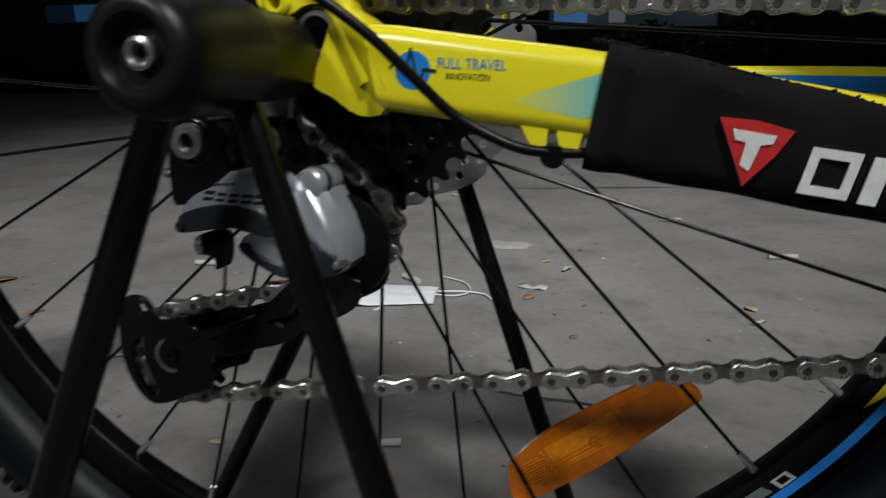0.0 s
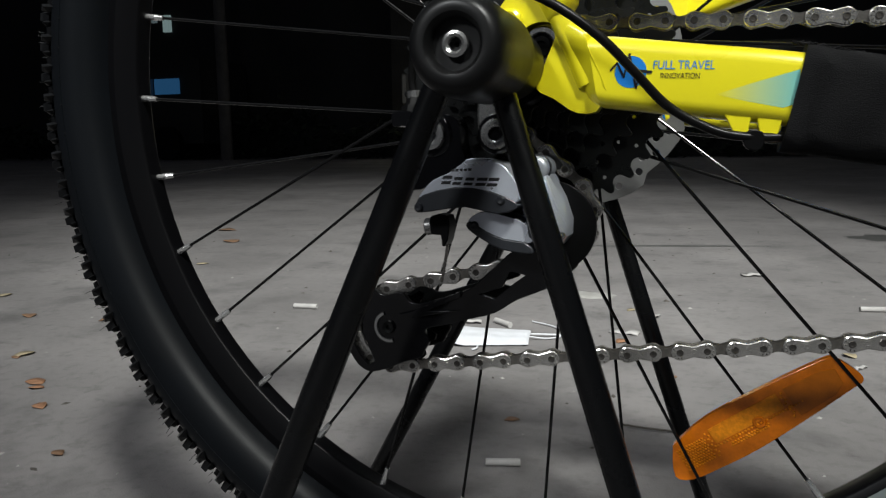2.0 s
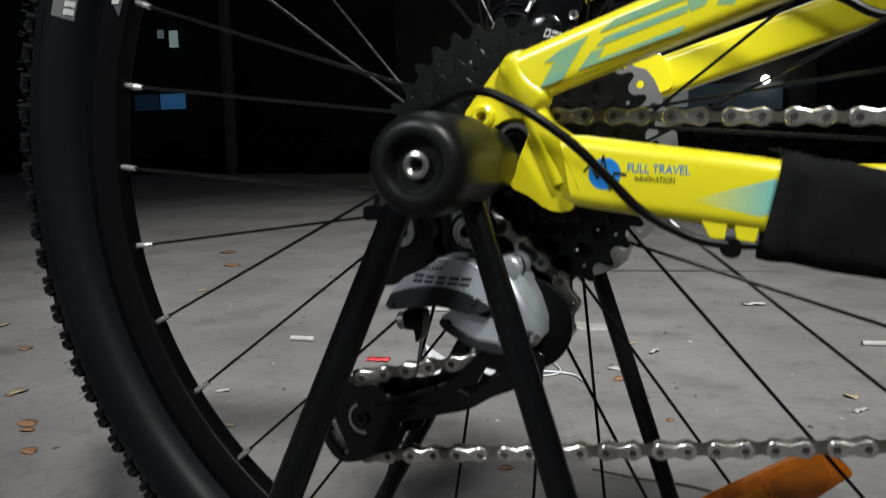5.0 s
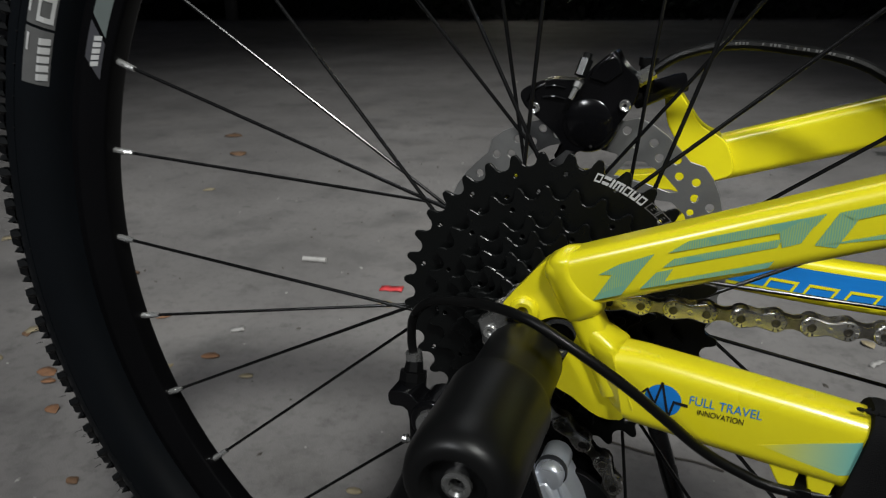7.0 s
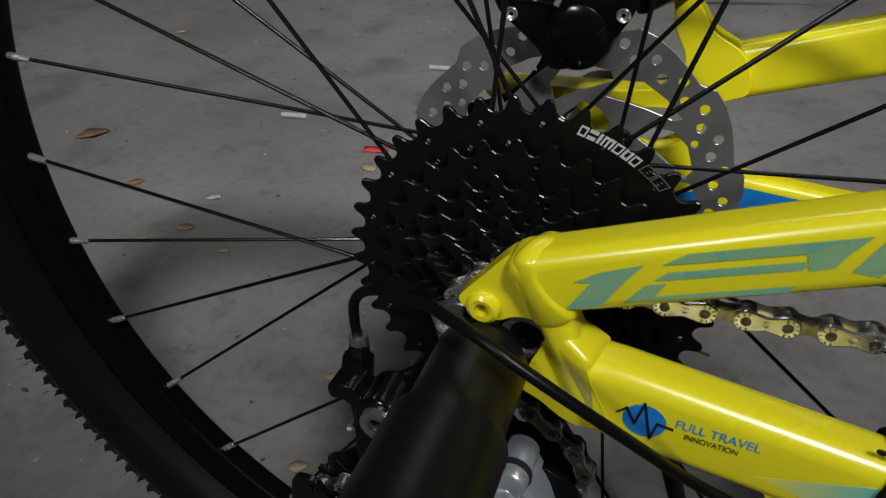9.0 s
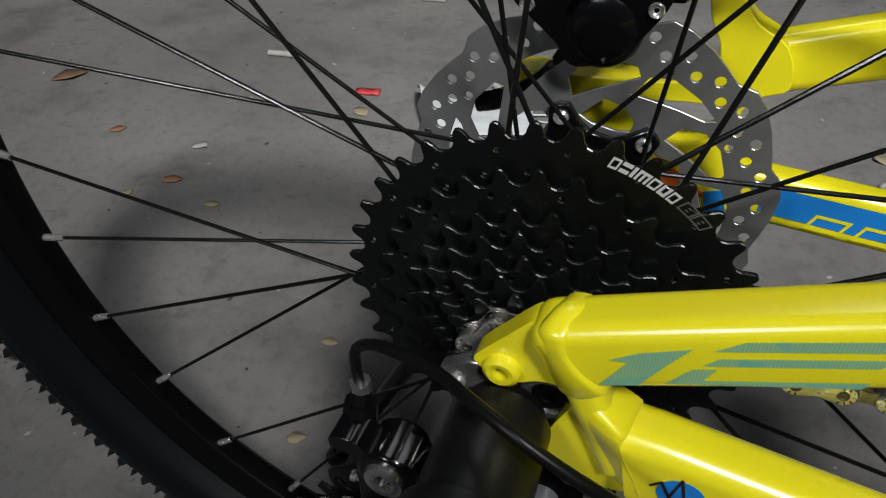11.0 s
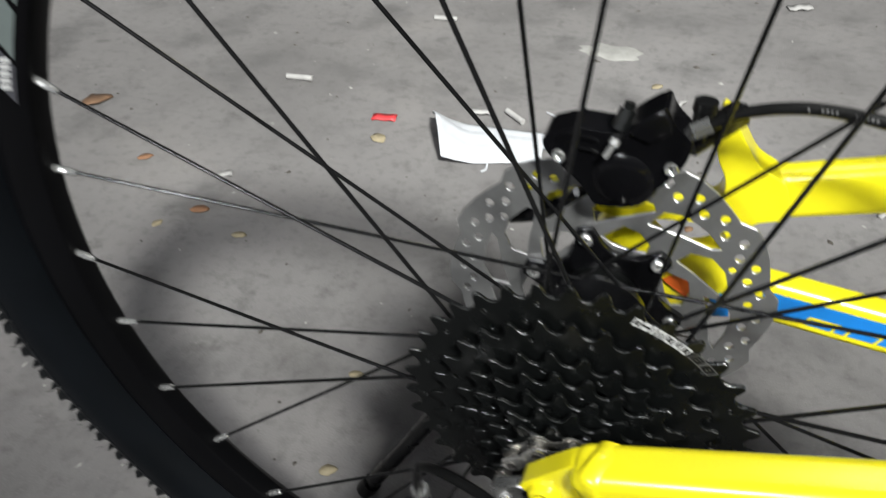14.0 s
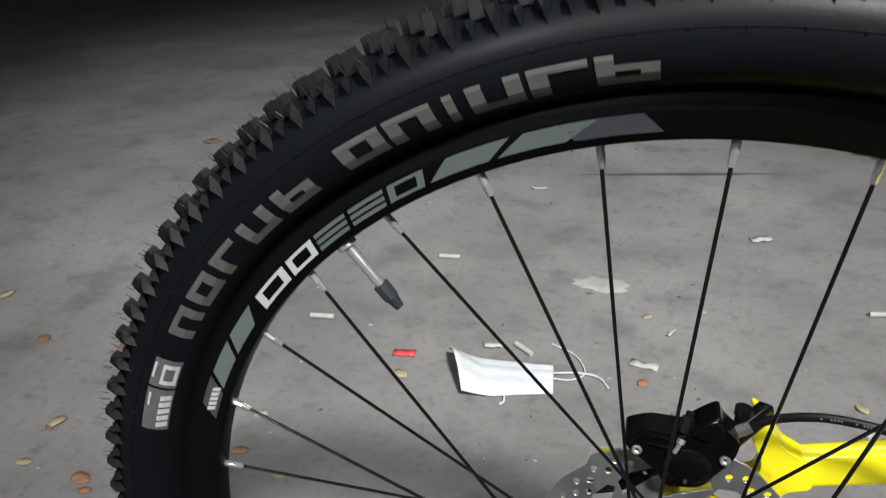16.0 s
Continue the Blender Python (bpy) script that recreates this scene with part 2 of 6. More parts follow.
# ---- shape helpers ----
# the stand lifts the wheel clear of the ground
HUB = Vector((0.0, 0.0, 0.3685))


# frame, gear and stand are drawn square to themselves; these set them on the leaning bicycle
FRAME_SET = Matrix(((1.0057, 0.0360, -0.0232, 0.0080), (-0.0578, 1.0206, -0.0267, -0.0046), (0.0393, -0.0079, 1.0069, 0.0220), (0, 0, 0, 1)))
GEAR_SET = Matrix(((1.0120, 0.0263, -0.0301, 0.0096), (-0.0735, 1.0279, 0.0233, -0.0200), (0.0425, -0.0180, 0.9921, 0.0263), (0, 0, 0, 1)))
FAR_SET = Matrix(((1.0116, -0.0063, -0.0060, 0.0010), (-0.0263, 1.0077, -0.0077, 0.0056), (0.0199, -0.0180, 1.0167, 0.0141), (0, 0, 0, 1)))
STAND_SET = Matrix(((0.9954, -0.0093, -0.0172, 0.0048), (-0.0141, 1.0231, 0.0304, -0.0111), (0.0182, -0.0265, 0.9899, 0.0281), (0, 0, 0, 1)))
drawn = {"set": None}


def link_mesh(name, bm, mats, parent, smooth=True, angle=35.0):
    bmesh.ops.recalc_face_normals(bm, faces=bm.faces)
    me = bpy.data.meshes.new(name)
    bm.to_mesh(me)
    bm.free()
    if drawn["set"] is not None:
        me.transform(drawn["set"])
    for m in mats if isinstance(mats, (list, tuple)) else [mats]:
        me.materials.append(m)
    if smooth:
        me.polygons.foreach_set("use_smooth", [True] * len(me.polygons))
        me.set_sharp_from_angle(angle=radians(angle))
    ob = new(name, me)
    ob.parent = parent
    return ob


def part(name, bm, material, parent, label="", smooth=True, bevel=0.0, segments=2, angle=35.0):
    ob = link_mesh(name, bm, material, parent, smooth, angle)
    if bevel:
        mod = ob.modifiers.new("edge", "BEVEL")
        mod.width, mod.segments, mod.limit_method, mod.angle_limit = bevel, segments, "ANGLE", radians(40)
        mod.use_clamp_overlap = True
    return tagged(ob, label=label)


def thing(name, label, category, group="", kind=""):
    return tagged(new(name), label, category, group, kind)


def again(name, source, m, parent):
    """Another piece on the same mesh."""
    ob = new(name, source.data)
    ob.parent = parent
    ob.matrix_basis = m
    return ob


def circle(cx, cz, r, n=24, a0=0.0):
    return [(cx + r * math.cos(a0 + 2 * math.pi * k / n), cz + r * math.sin(a0 + 2 * math.pi * k / n)) for k in range(n)]


def add_plate(bm, loops, y0, y1):
    """A flat plate in the x-z plane with holes: the first loop is its outline, the others are its holes."""
    edges = []
    for loop in loops:
        vs = [bm.verts.new((x, y0, z)) for x, z in loop]
        edges += [bm.edges.new((vs[k], vs[(k + 1) % len(vs)])) for k in range(len(vs))]
    made = bmesh.ops.triangle_fill(bm, use_beauty=True, use_dissolve=False, edges=edges, normal=(0, -1, 0))
    faces = [g for g in made["geom"] if isinstance(g, bmesh.types.BMFace)]
    if abs(y1 - y0) > 1e-7:
        up = bmesh.ops.extrude_face_region(bm, geom=faces, use_keep_orig=True)
        for g in up["geom"]:
            if isinstance(g, bmesh.types.BMVert):
                g.co.y += y1 - y0
    return bm


def soft_loop(points, steps=4):
    """A closed outline with its corners rounded off."""
    n = len(points)
    p = [Vector(q) for q in points]
    out = []
    for k in range(n):
        a, b, c, d = p[k - 1], p[k], p[(k + 1) % n], p[(k + 2) % n]
        for j in range(steps):
            t = j / steps
            out.append(0.5 * (2 * b + (c - a) * t + (2 * a - 5 * b + 4 * c - d) * t * t + (3 * b - a - 3 * c + d) * t ** 3))
    return [(v.x, v.y) for v in out]


def plate(loops, y0, y1):
    return add_plate(bmesh.new(), loops, y0, y1)


def add_cyl(bm, a, b, r0, r1=None, n=20, caps=True):
    a, b = Vector(a), Vector(b)
    r1 = r0 if r1 is None else r1
    d = b - a
    m = Matrix.Translation((a + b) / 2) @ d.to_track_quat("Z", "Y").to_matrix().to_4x4()
    bmesh.ops.create_cone(bm, cap_ends=caps, cap_tris=False, segments=n, radius1=r0, radius2=r1, depth=d.length, matrix=m)
    return bm


def cyl(a, b, r0, r1=None, n=20):
    return add_cyl(bmesh.new(), a, b, r0, r1, n)


def add_lathe(bm, profile, n=96, centre=HUB, closed=False, a0=0.0, a1=2 * math.pi):
    """Turns a profile of (radius, y) round the axis y through the centre."""
    whole = abs(a1 - a0 - 2 * math.pi) < 1e-6
    count = n if whole else n + 1
    rings = []
    for k in range(count):
        a = a0 + (a1 - a0) * k / n
        rings.append([bm.verts.new((centre.x + r * math.cos(a), centre.y + y, centre.z + r * math.sin(a))) for r, y in profile])
    pairs = [(j, j + 1) for j in range(len(profile) - 1)] + ([(len(profile) - 1, 0)] if closed else [])
    for k in range(n):
        p, q = rings[k], rings[(k + 1) % count]
        for i, j in pairs:
            bm.faces.new((p[i], p[j], q[j], q[i]))
    return bm


def lathe(profile, n=96, centre=HUB, closed=False, a0=0.0, a1=2 * math.pi):
    return add_lathe(bmesh.new(), profile, n, centre, closed, a0, a1)


def smooth_path(points, steps=8):
    """A Catmull-Rom curve through the points."""
    p = [Vector(q) for q in points]
    p = [2 * p[0] - p[1]] + p + [2 * p[-1] - p[-2]]
    out = []
    for k in range(1, len(p) - 2):
        for s in range(steps):
            t = s / steps
            out.append(0.5 * ((2 * p[k]) + (p[k + 1] - p[k - 1]) * t + (2 * p[k - 1] - 5 * p[k] + 4 * p[k + 1] - p[k + 2]) * t * t
                              + (3 * p[k] - p[k - 1] - 3 * p[k + 1] + p[k + 2]) * t ** 3))
    out.append(p[-2])
    return out


def add_sweep(bm, path, sections, caps=True, side=Vector((0, -1, 0)), steep=False):
    """Sweeps a section along a path. sections: one list of (across, up) or one for each point; across points to -y, up is square to the path."""
    rings = []
    for k, p in enumerate(path):
        d = (path[min(k + 1, len(path) - 1)] - path[max(k - 1, 0)]).normalized()
        across = (side - d * side.dot(d)).normalized()
        up = d.cross(across)
        if up.z < 0 and abs(d.z) < 0.8 and not steep:
            up = -up
        sec = sections[k] if isinstance(sections[0], list) else sections
        rings.append([bm.verts.new(p + across * u + up * v) for u, v in sec])
    for a, b in zip(rings, rings[1:]):
        for j in range(len(a)):
            bm.faces.new((a[j], a[(j + 1) % len(a)], b[(j + 1) % len(a)], b[j]))
    if caps:
        bm.faces.new(rings[0])
        bm.faces.new(list(reversed(rings[-1])))
    return bm


def tube(points, r, n=10, steps=8, straight=False):
    path = [Vector(p) for p in points] if straight else smooth_path(points, steps)
    return add_sweep(bmesh.new(), path, circle(0, 0, r, n))


def rounded_box(w, h, r, n=4):
    """A section w across and h high with round corners."""
    out = []
    for cx, cz, a in ((w / 2 - r, h / 2 - r, 0), (-w / 2 + r, h / 2 - r, 90), (-w / 2 + r, -h / 2 + r, 180), (w / 2 - r, -h / 2 + r, 270)):
        for k in range(n + 1):
            t = radians(a + 90 * k / n)
            out.append((cx + r * math.cos(t), cz + r * math.sin(t)))
    return out


def polygon_patch(points, y):
    """A thin printed shape on an upright face."""
    return plate([points], y, y + 0.0003)


# plain bar shapes that stand for printed characters, each a list of boxes (x0, z0, x1, z1) in a unit cell
SHAPES = {
    "gate": [(0, 0, 1, 0.24), (0, 0.38, 1, 0.62), (0, 0.76, 1, 1)],
    "hook": [(0, 0, 0.36, 1), (0.64, 0, 1, 1)],
    "cup": [(0, 0, 1, 0.36), (0, 0.64, 1, 1)],
    "ring": [(0, 0, 0.2, 1), (0.8, 0, 1, 1), (0.2, 0, 0.8, 0.2), (0.2, 0.8, 0.8, 1)],
    "ring_wide": [(0, 0, 0.3, 1), (0.7, 0, 1, 1), (0.3, 0, 0.7, 0.26), (0.3, 0.74, 0.7, 1)],
    "bar": [(0.3, 0, 0.7, 1)],
    "bar_slim": [(0, 0, 1, 1)],
    "comb": [(0, 0, 0.2, 1), (0.4, 0, 0.6, 1), (0.8, 0, 1, 1), (0.2, 0.74, 0.4, 1), (0.6, 0.74, 0.8, 1)],
    "arch": [(0, 0, 0.3, 1), (0.7, 0, 1, 1), (0.3, 0.74, 0.7, 1)],
    "trough": [(0, 0, 0.3, 1), (0.7, 0, 1, 1), (0.3, 0, 0.7, 0.26)],
    "corner": [(0, 0, 0.34, 1), (0.34, 0, 1, 0.27)],
    "flag": [(0, 0, 0.3, 1), (0.3, 0.74, 1, 1), (0.7, 0.4, 1, 0.74), (0.3, 0.34, 1, 0.56)],
    "hollow": [(0, 0, 0.1, 1), (0.9, 0, 1, 1), (0.1, 0.88, 0.9, 1), (0.1, 0, 0.9, 0.12), (0.4, 0.3, 0.6, 0.42), (0.4, 0.58, 0.6, 0.7)],
}


def arc_quad(bm, r0, r1, a0, a1, yfun, n=3, m=2, lean=0.0, proud=0.0004):
    """A printed patch that lies on a turned surface, between two radii and two angles (degrees)."""
    grid = []
    for i in range(n + 1):
        row = []
        for j in range(m + 1):
            v = j / m
            r = r0 + (r1 - r0) * v
            a = radians(a0 + (a1 - a0) * i / n + lean * v)
            row.append(bm.verts.new((HUB.x + r * math.cos(a), yfun(r) - proud, HUB.z + r * math.sin(a))))
        grid.append(row)
    for i in range(n):
        for j in range(m):
            bm.faces.new((grid[i][j], grid[i + 1][j], grid[i + 1][j + 1], grid[i][j + 1]))


def arc_shape(bm, kind, r0, r1, a0, a1, yfun, lean=0.0, proud=0.0004):
    for x0, z0, x1, z1 in SHAPES[kind]:
        arc_quad(bm, r0 + (r1 - r0) * z0, r0 + (r1 - r0) * z1, a0 + (a1 - a0) * x0 + lean * z0, a0 + (a1 - a0) * x1 + lean * z0, yfun, 3, 6, lean * (z1 - z0), proud)


# ---- the ground and the night around ----
def build_ground():
    bm = bmesh.new()
    bmesh.ops.create_grid(bm, x_segments=24, y_segments=24, size=60)
    g = link_mesh("ground", bm, GROUND, None, False)
    tagged(g, "worn grey concrete car park ground with stains", "ground", kind="structure")


def blot(name, x, y, rx, ry, mat, label, seed, z=0.004, turn=0.0):
    """A thin spill with an uneven rim."""
    rng = random.Random(seed)
    n = 22
    pts = []
    for k in range(n):
        a = 2 * math.pi * k / n
        f = 1 + rng.uniform(-0.22, 0.22)
        px, py = rx * f * math.cos(a), ry * f * math.sin(a)
        pts.append((x + px * math.cos(turn) - py * math.sin(turn), y + px * math.sin(turn) + py * math.cos(turn)))
    bm = bmesh.new()
    low = [bm.verts.new((px, py, 0.0005)) for px, py in pts]
    top = [bm.verts.new((x + (px - x) * 0.93, y + (py - y) * 0.93, z * 0.35)) for px, py in pts]
    for k in range(n):
        bm.faces.new((low[k], low[(k + 1) % n], top[(k + 1) % n], top[k]))
    bm.faces.new(top)
    ob = link_mesh(name, bm, mat, None)
    tagged(ob, label, "stain")


def block(x0, y0, z0, x1, y1, z1):
    bm = bmesh.new()
    bmesh.ops.create_cube(bm, size=1, matrix=Matrix.Translation(((x0 + x1) / 2, (y0 + y1) / 2, (z0 + z1) / 2)) @ Matrix.Diagonal((x1 - x0, y1 - y0, z1 - z0, 1)))
    return bm


def build_far_side():
    # backdrop wall, added to close off the dark distance
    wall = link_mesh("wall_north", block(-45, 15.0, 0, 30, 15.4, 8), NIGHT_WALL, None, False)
    tagged(wall, "near-black backdrop wall with the night's darkness in its colour", "wall", kind="structure")
    # a low hedge in the dark, clumps of leaves
    rng = random.Random(5)
    verts, faces = [], []
    for k in range(9000):
        x = rng.uniform(-30, 14)
        h = 0.9 + 0.25 * math.sin(x * 1.3) + 0.2 * math.sin(x * 3.1 + 1)
        y, z = 13.6 + rng.uniform(-0.5, 0.5), rng.uniform(0.0, 1.0) ** 0.8 * h
        s, a, b = rng.uniform(0.05, 0.12), rng.uniform(0, 6.28), rng.uniform(-0.8, 0.8)
        u = Vector((math.cos(a), math.sin(a), b)) * s
        v = Vector((-math.sin(a), math.cos(a), rng.uniform(-0.8, 0.8))) * s * 0.5
        c, n0 = Vector((x, y, z)), len(verts)
        verts += [c - u, c + v, c + u, c - v]
        faces.append((n0, n0 + 1, n0 + 2, n0 + 3))
    me = bpy.data.meshes.new("hedge")
    me.from_pydata([tuple(v) for v in verts], [], faces)
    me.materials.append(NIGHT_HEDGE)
    tagged(new("hedge", me), "low hedge along the car park's edge, night's darkness in its near-black colour", "hedge", kind="stuff")
    # a lit stall with its screen
    shop = thing("shop_building", "small lit roadside shop with a bright screen", "shop")
    part("wall", block(-5.849, 14.0, 0.0, -2.242, 14.9, 3.731), SHOP, shop, "dim plastered wall")
    part("screen", block(-3.760, 13.93, 1.796, -2.737, 13.99, 2.849), glow("screen_light", (1.0, 0.93, 0.55), 2.2), shop, "bright yellow advertising screen")
    # the screen's white lower core, built as a second glowing panel
    part("screen_core", block(-3.804, 13.86, 1.715, -2.975, 13.92, 2.007), glow("screen_core_light", (1.0, 0.98, 0.92), 9.0), shop, "bright white lower core of the screen")
    # the reddish glow below the screen, put into a faintly glowing panel
    part("glow_panel", block(-3.604, 13.8, 1.231, -2.776, 13.95, 1.65), glow("glow_panel_light", (0.30, 0.16, 0.22), 0.13), shop, "dim reddish panel imitating the glow below the screen")
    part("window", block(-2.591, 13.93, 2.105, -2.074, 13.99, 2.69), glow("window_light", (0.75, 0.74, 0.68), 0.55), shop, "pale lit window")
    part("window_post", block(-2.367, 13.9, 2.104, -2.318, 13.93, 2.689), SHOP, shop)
    # poster, shutter, counter and posts glow faintly in place of light on them
    part("poster", block(-4.976, 13.93, 1.916, -4.342, 13.99, 2.209), glow("poster_glow", (0.30, 0.07, 0.13), 0.04), shop, "dim red poster, glowing in place of light")
    part("shutter", block(-5.603, 13.93, 1.131, -4.238, 13.98, 1.716), glow("shutter_glow", (0.5, 0.5, 0.45), 0.010), shop, "dim pale shutter, glowing in place of light")
    part("sill", block(-4.698, 13.9, 1.442, -4.239, 13.95, 1.676), glow("sill_glow", (0.5, 0.48, 0.44), 0.075), shop, "pale counter front, glowing in place of light")
    part("post", block(-4.421, 13.88, 1.044, -4.285, 13.93, 1.444), glow("post_glow", (0.5, 0.44, 0.38), 0.10), shop, "pale post, glowing in place of light")
    part("post", block(-5.573, 13.9, 1.12, -5.515, 13.93, 1.676), glow("post_dim_glow", (0.5, 0.5, 0.46), 0.03), shop, "dim pale post, glowing in place of light")
    kiosk = thing("kiosk", "dim blue kiosk front under lamps", "kiosk")
    part("wall", block(-2.038, 14.1, 0.0, 2.056, 14.9, 2.049), NIGHT_WALL, kiosk)
    # the blue front glows weakly to stand for lamplight on it
    part("front_panel", block(-1.458, 14.03, 1.075, 1.515, 14.09, 1.562), glow("kiosk_panel_glow", (0.16, 0.26, 0.32), 0.04), kiosk, "dim blue panel, glowing in place of light")
    part("window", block(-1.361, 13.97, 1.172, -0.756, 14.02, 1.504), glow("kiosk_window", (0.10, 0.30, 0.72), 0.33), kiosk, "lit blue window")
    part("window", block(-0.366, 13.97, 1.168, -0.074, 14.02, 1.519), glow("kiosk_door", (0.5, 0.55, 0.55), 0.16), kiosk, "pale lit doorway")
    for x, y, z, r, colour, power in ((-0.681, 13.8, 1.627, 0.085, (0.9, 0.95, 1.0), 14), (1.201, 13.8, 1.584, 0.075, (1.0, 0.97, 0.9), 14),
                                      (-5.160, 13.2, 1.039, 0.075, (1.0, 0.85, 0.6), 2.5)):
        bm = bmesh.new()
        bmesh.ops.create_icosphere(bm, subdivisions=2, radius=r, matrix=Matrix.Translation((x, y, z)))
        lamp = thing("wall_lamp", "small bright lamp far across the car park", "lamp", "far lamps")
        part("bulb", bm, glow("bulb_light", colour, power), lamp)
        part("arm", cyl((x, y, z + r), (x, 14.1, z + r + 0.1), 0.015, n=8), NIGHT_WALL, lamp)
    tarp = thing("parked_van", "dark parked van with a lit blue window", "van")
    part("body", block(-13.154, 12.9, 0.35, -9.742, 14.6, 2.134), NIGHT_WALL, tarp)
    part("window", block(-10.869, 12.84, 1.399, -10.255, 12.89, 1.721), glow("blue_window", (0.05, 0.22, 0.50), 0.19), tarp, "dim blue lit window")
    part("window", block(-11.552, 12.84, 1.387, -10.938, 12.89, 1.728), glow("blue_window_dim", (0.05, 0.16, 0.34), 0.035), tarp, "dark blue window")
    for wx in (-12.6, -10.6):
        part("wheel", cyl((wx, 12.75, 0.36), (wx, 12.98, 0.36), 0.36, n=24), RUBBER, tarp)
    sign = thing("wall_sign", "small pale lit sign on the wall", "sign")
    part("panel", block(-12.204, 14.9, 3.049, -12.009, 14.99, 3.439), glow("sign_light", (0.5, 0.7, 0.7), 0.22), sign)
    part("panel", block(-12.547, 14.9, 3.286, -12.420, 14.99, 3.481), glow("sign_light_dim", (0.5, 0.65, 0.7), 0.10), sign)
    post = thing("utility_post", "slender grey concrete post at the car park's edge", "post")
    part("shaft", cyl((-9.25, 13.0, 0), (-9.25, 13.0, 7), 0.13, 0.10, 14), POST, post)


# ---- wheel ----
TYRE = [(0.3005, 0.0084), (0.3042, 0.0096), (0.3058, 0.0140), (0.3090, 0.0200), (0.314, 0.0245), (0.3205, 0.0268), (0.327, 0.0272), (0.333, 0.0264), (0.339, 0.0240), (0.3450, 0.0185),
        (0.3498, 0.0095), (0.3512, 0.0)]


def tyre_y(r):
    """The sidewall's y on the drive side at a radius."""
    for (r0, y0), (r1, y1) in zip(TYRE, TYRE[1:]):
        if r0 <= r <= r1:
            return -(y0 + (y1 - y0) * (r - r0) / (r1 - r0))
    return -TYRE[0][1]


def rim_y(r):
    return -(0.0074 + (0.0122 - 0.0074) * max(0.0, min(1.0, (r - 0.2835) / 0.0128)))


def add_knob(bm, a, y, dr, wa, wy, r0, taper=0.6, skew=0.0, point=0.0):
    """A tread block at angle a, from radius r0, dr high, wa along and wy across; its outer edge is smaller."""
    ca, sa = math.cos(a), math.sin(a)
    out, along = Vector((ca, 0, sa)), Vector((-sa, 0, ca))
    quad = ((-1, -1), (1, -1), (1, 1), (-1, 1))
    c0, c1 = HUB + out * r0 + Vector((0, y, 0)), HUB + out * (r0 + dr) + Vector((0, y * (1 - 0.06), 0))
    low = [bm.verts.new(c0 + along * (u * wa + skew * v * wa) + Vector((0, v * wy, 0))) for u, v in quad]
    top = [bm.verts.new(c1 + along * (u * wa * taper + skew * v * wa + point * wa) + Vector((0, v * wy * taper, 0))) for u, v in quad]
    bm.faces.new(top)
    for k in range(4):
        bm.faces.new((low[k], low[(k + 1) % 4], top[(k + 1) % 4], top[k]))


def add_fang(bm, a, s, wa, tip, top):
    """A shoulder block whose face runs down to a point on the sidewall."""
    ca, sa = math.cos(a), math.sin(a)
    out, along = Vector((ca, 0, sa)), Vector((-sa, 0, ca))
    at = lambda u, r, y: bm.verts.new(HUB + out * r + along * u + Vector((0, s * y, 0)))
    point, ridge = at(-wa * 0.45, tip, 0.0246), at(-wa * 0.2, 0.3440, 0.0268)
    left, right = at(-wa, 0.3440, 0.0212), at(wa, 0.3440, 0.0212)
    tl, tr = at(-wa * 0.8, top, 0.0215), at(wa * 0.6, top, 0.0215)
    bl, br = at(-wa * 0.8, top, 0.0170), at(wa * 0.6, top, 0.0170)
    fl, fr = at(-wa, 0.3430, 0.0165), at(wa, 0.3430, 0.0165)
    for f in ((point, left, ridge), (point, ridge, right), (ridge, left, tl), (ridge, tl, tr), (ridge, tr, right), (tl, left, fl, bl), (tr, br, fr, right), (tl, bl, br, tr), (bl, fl, fr, br)):
        bm.faces.new(f)


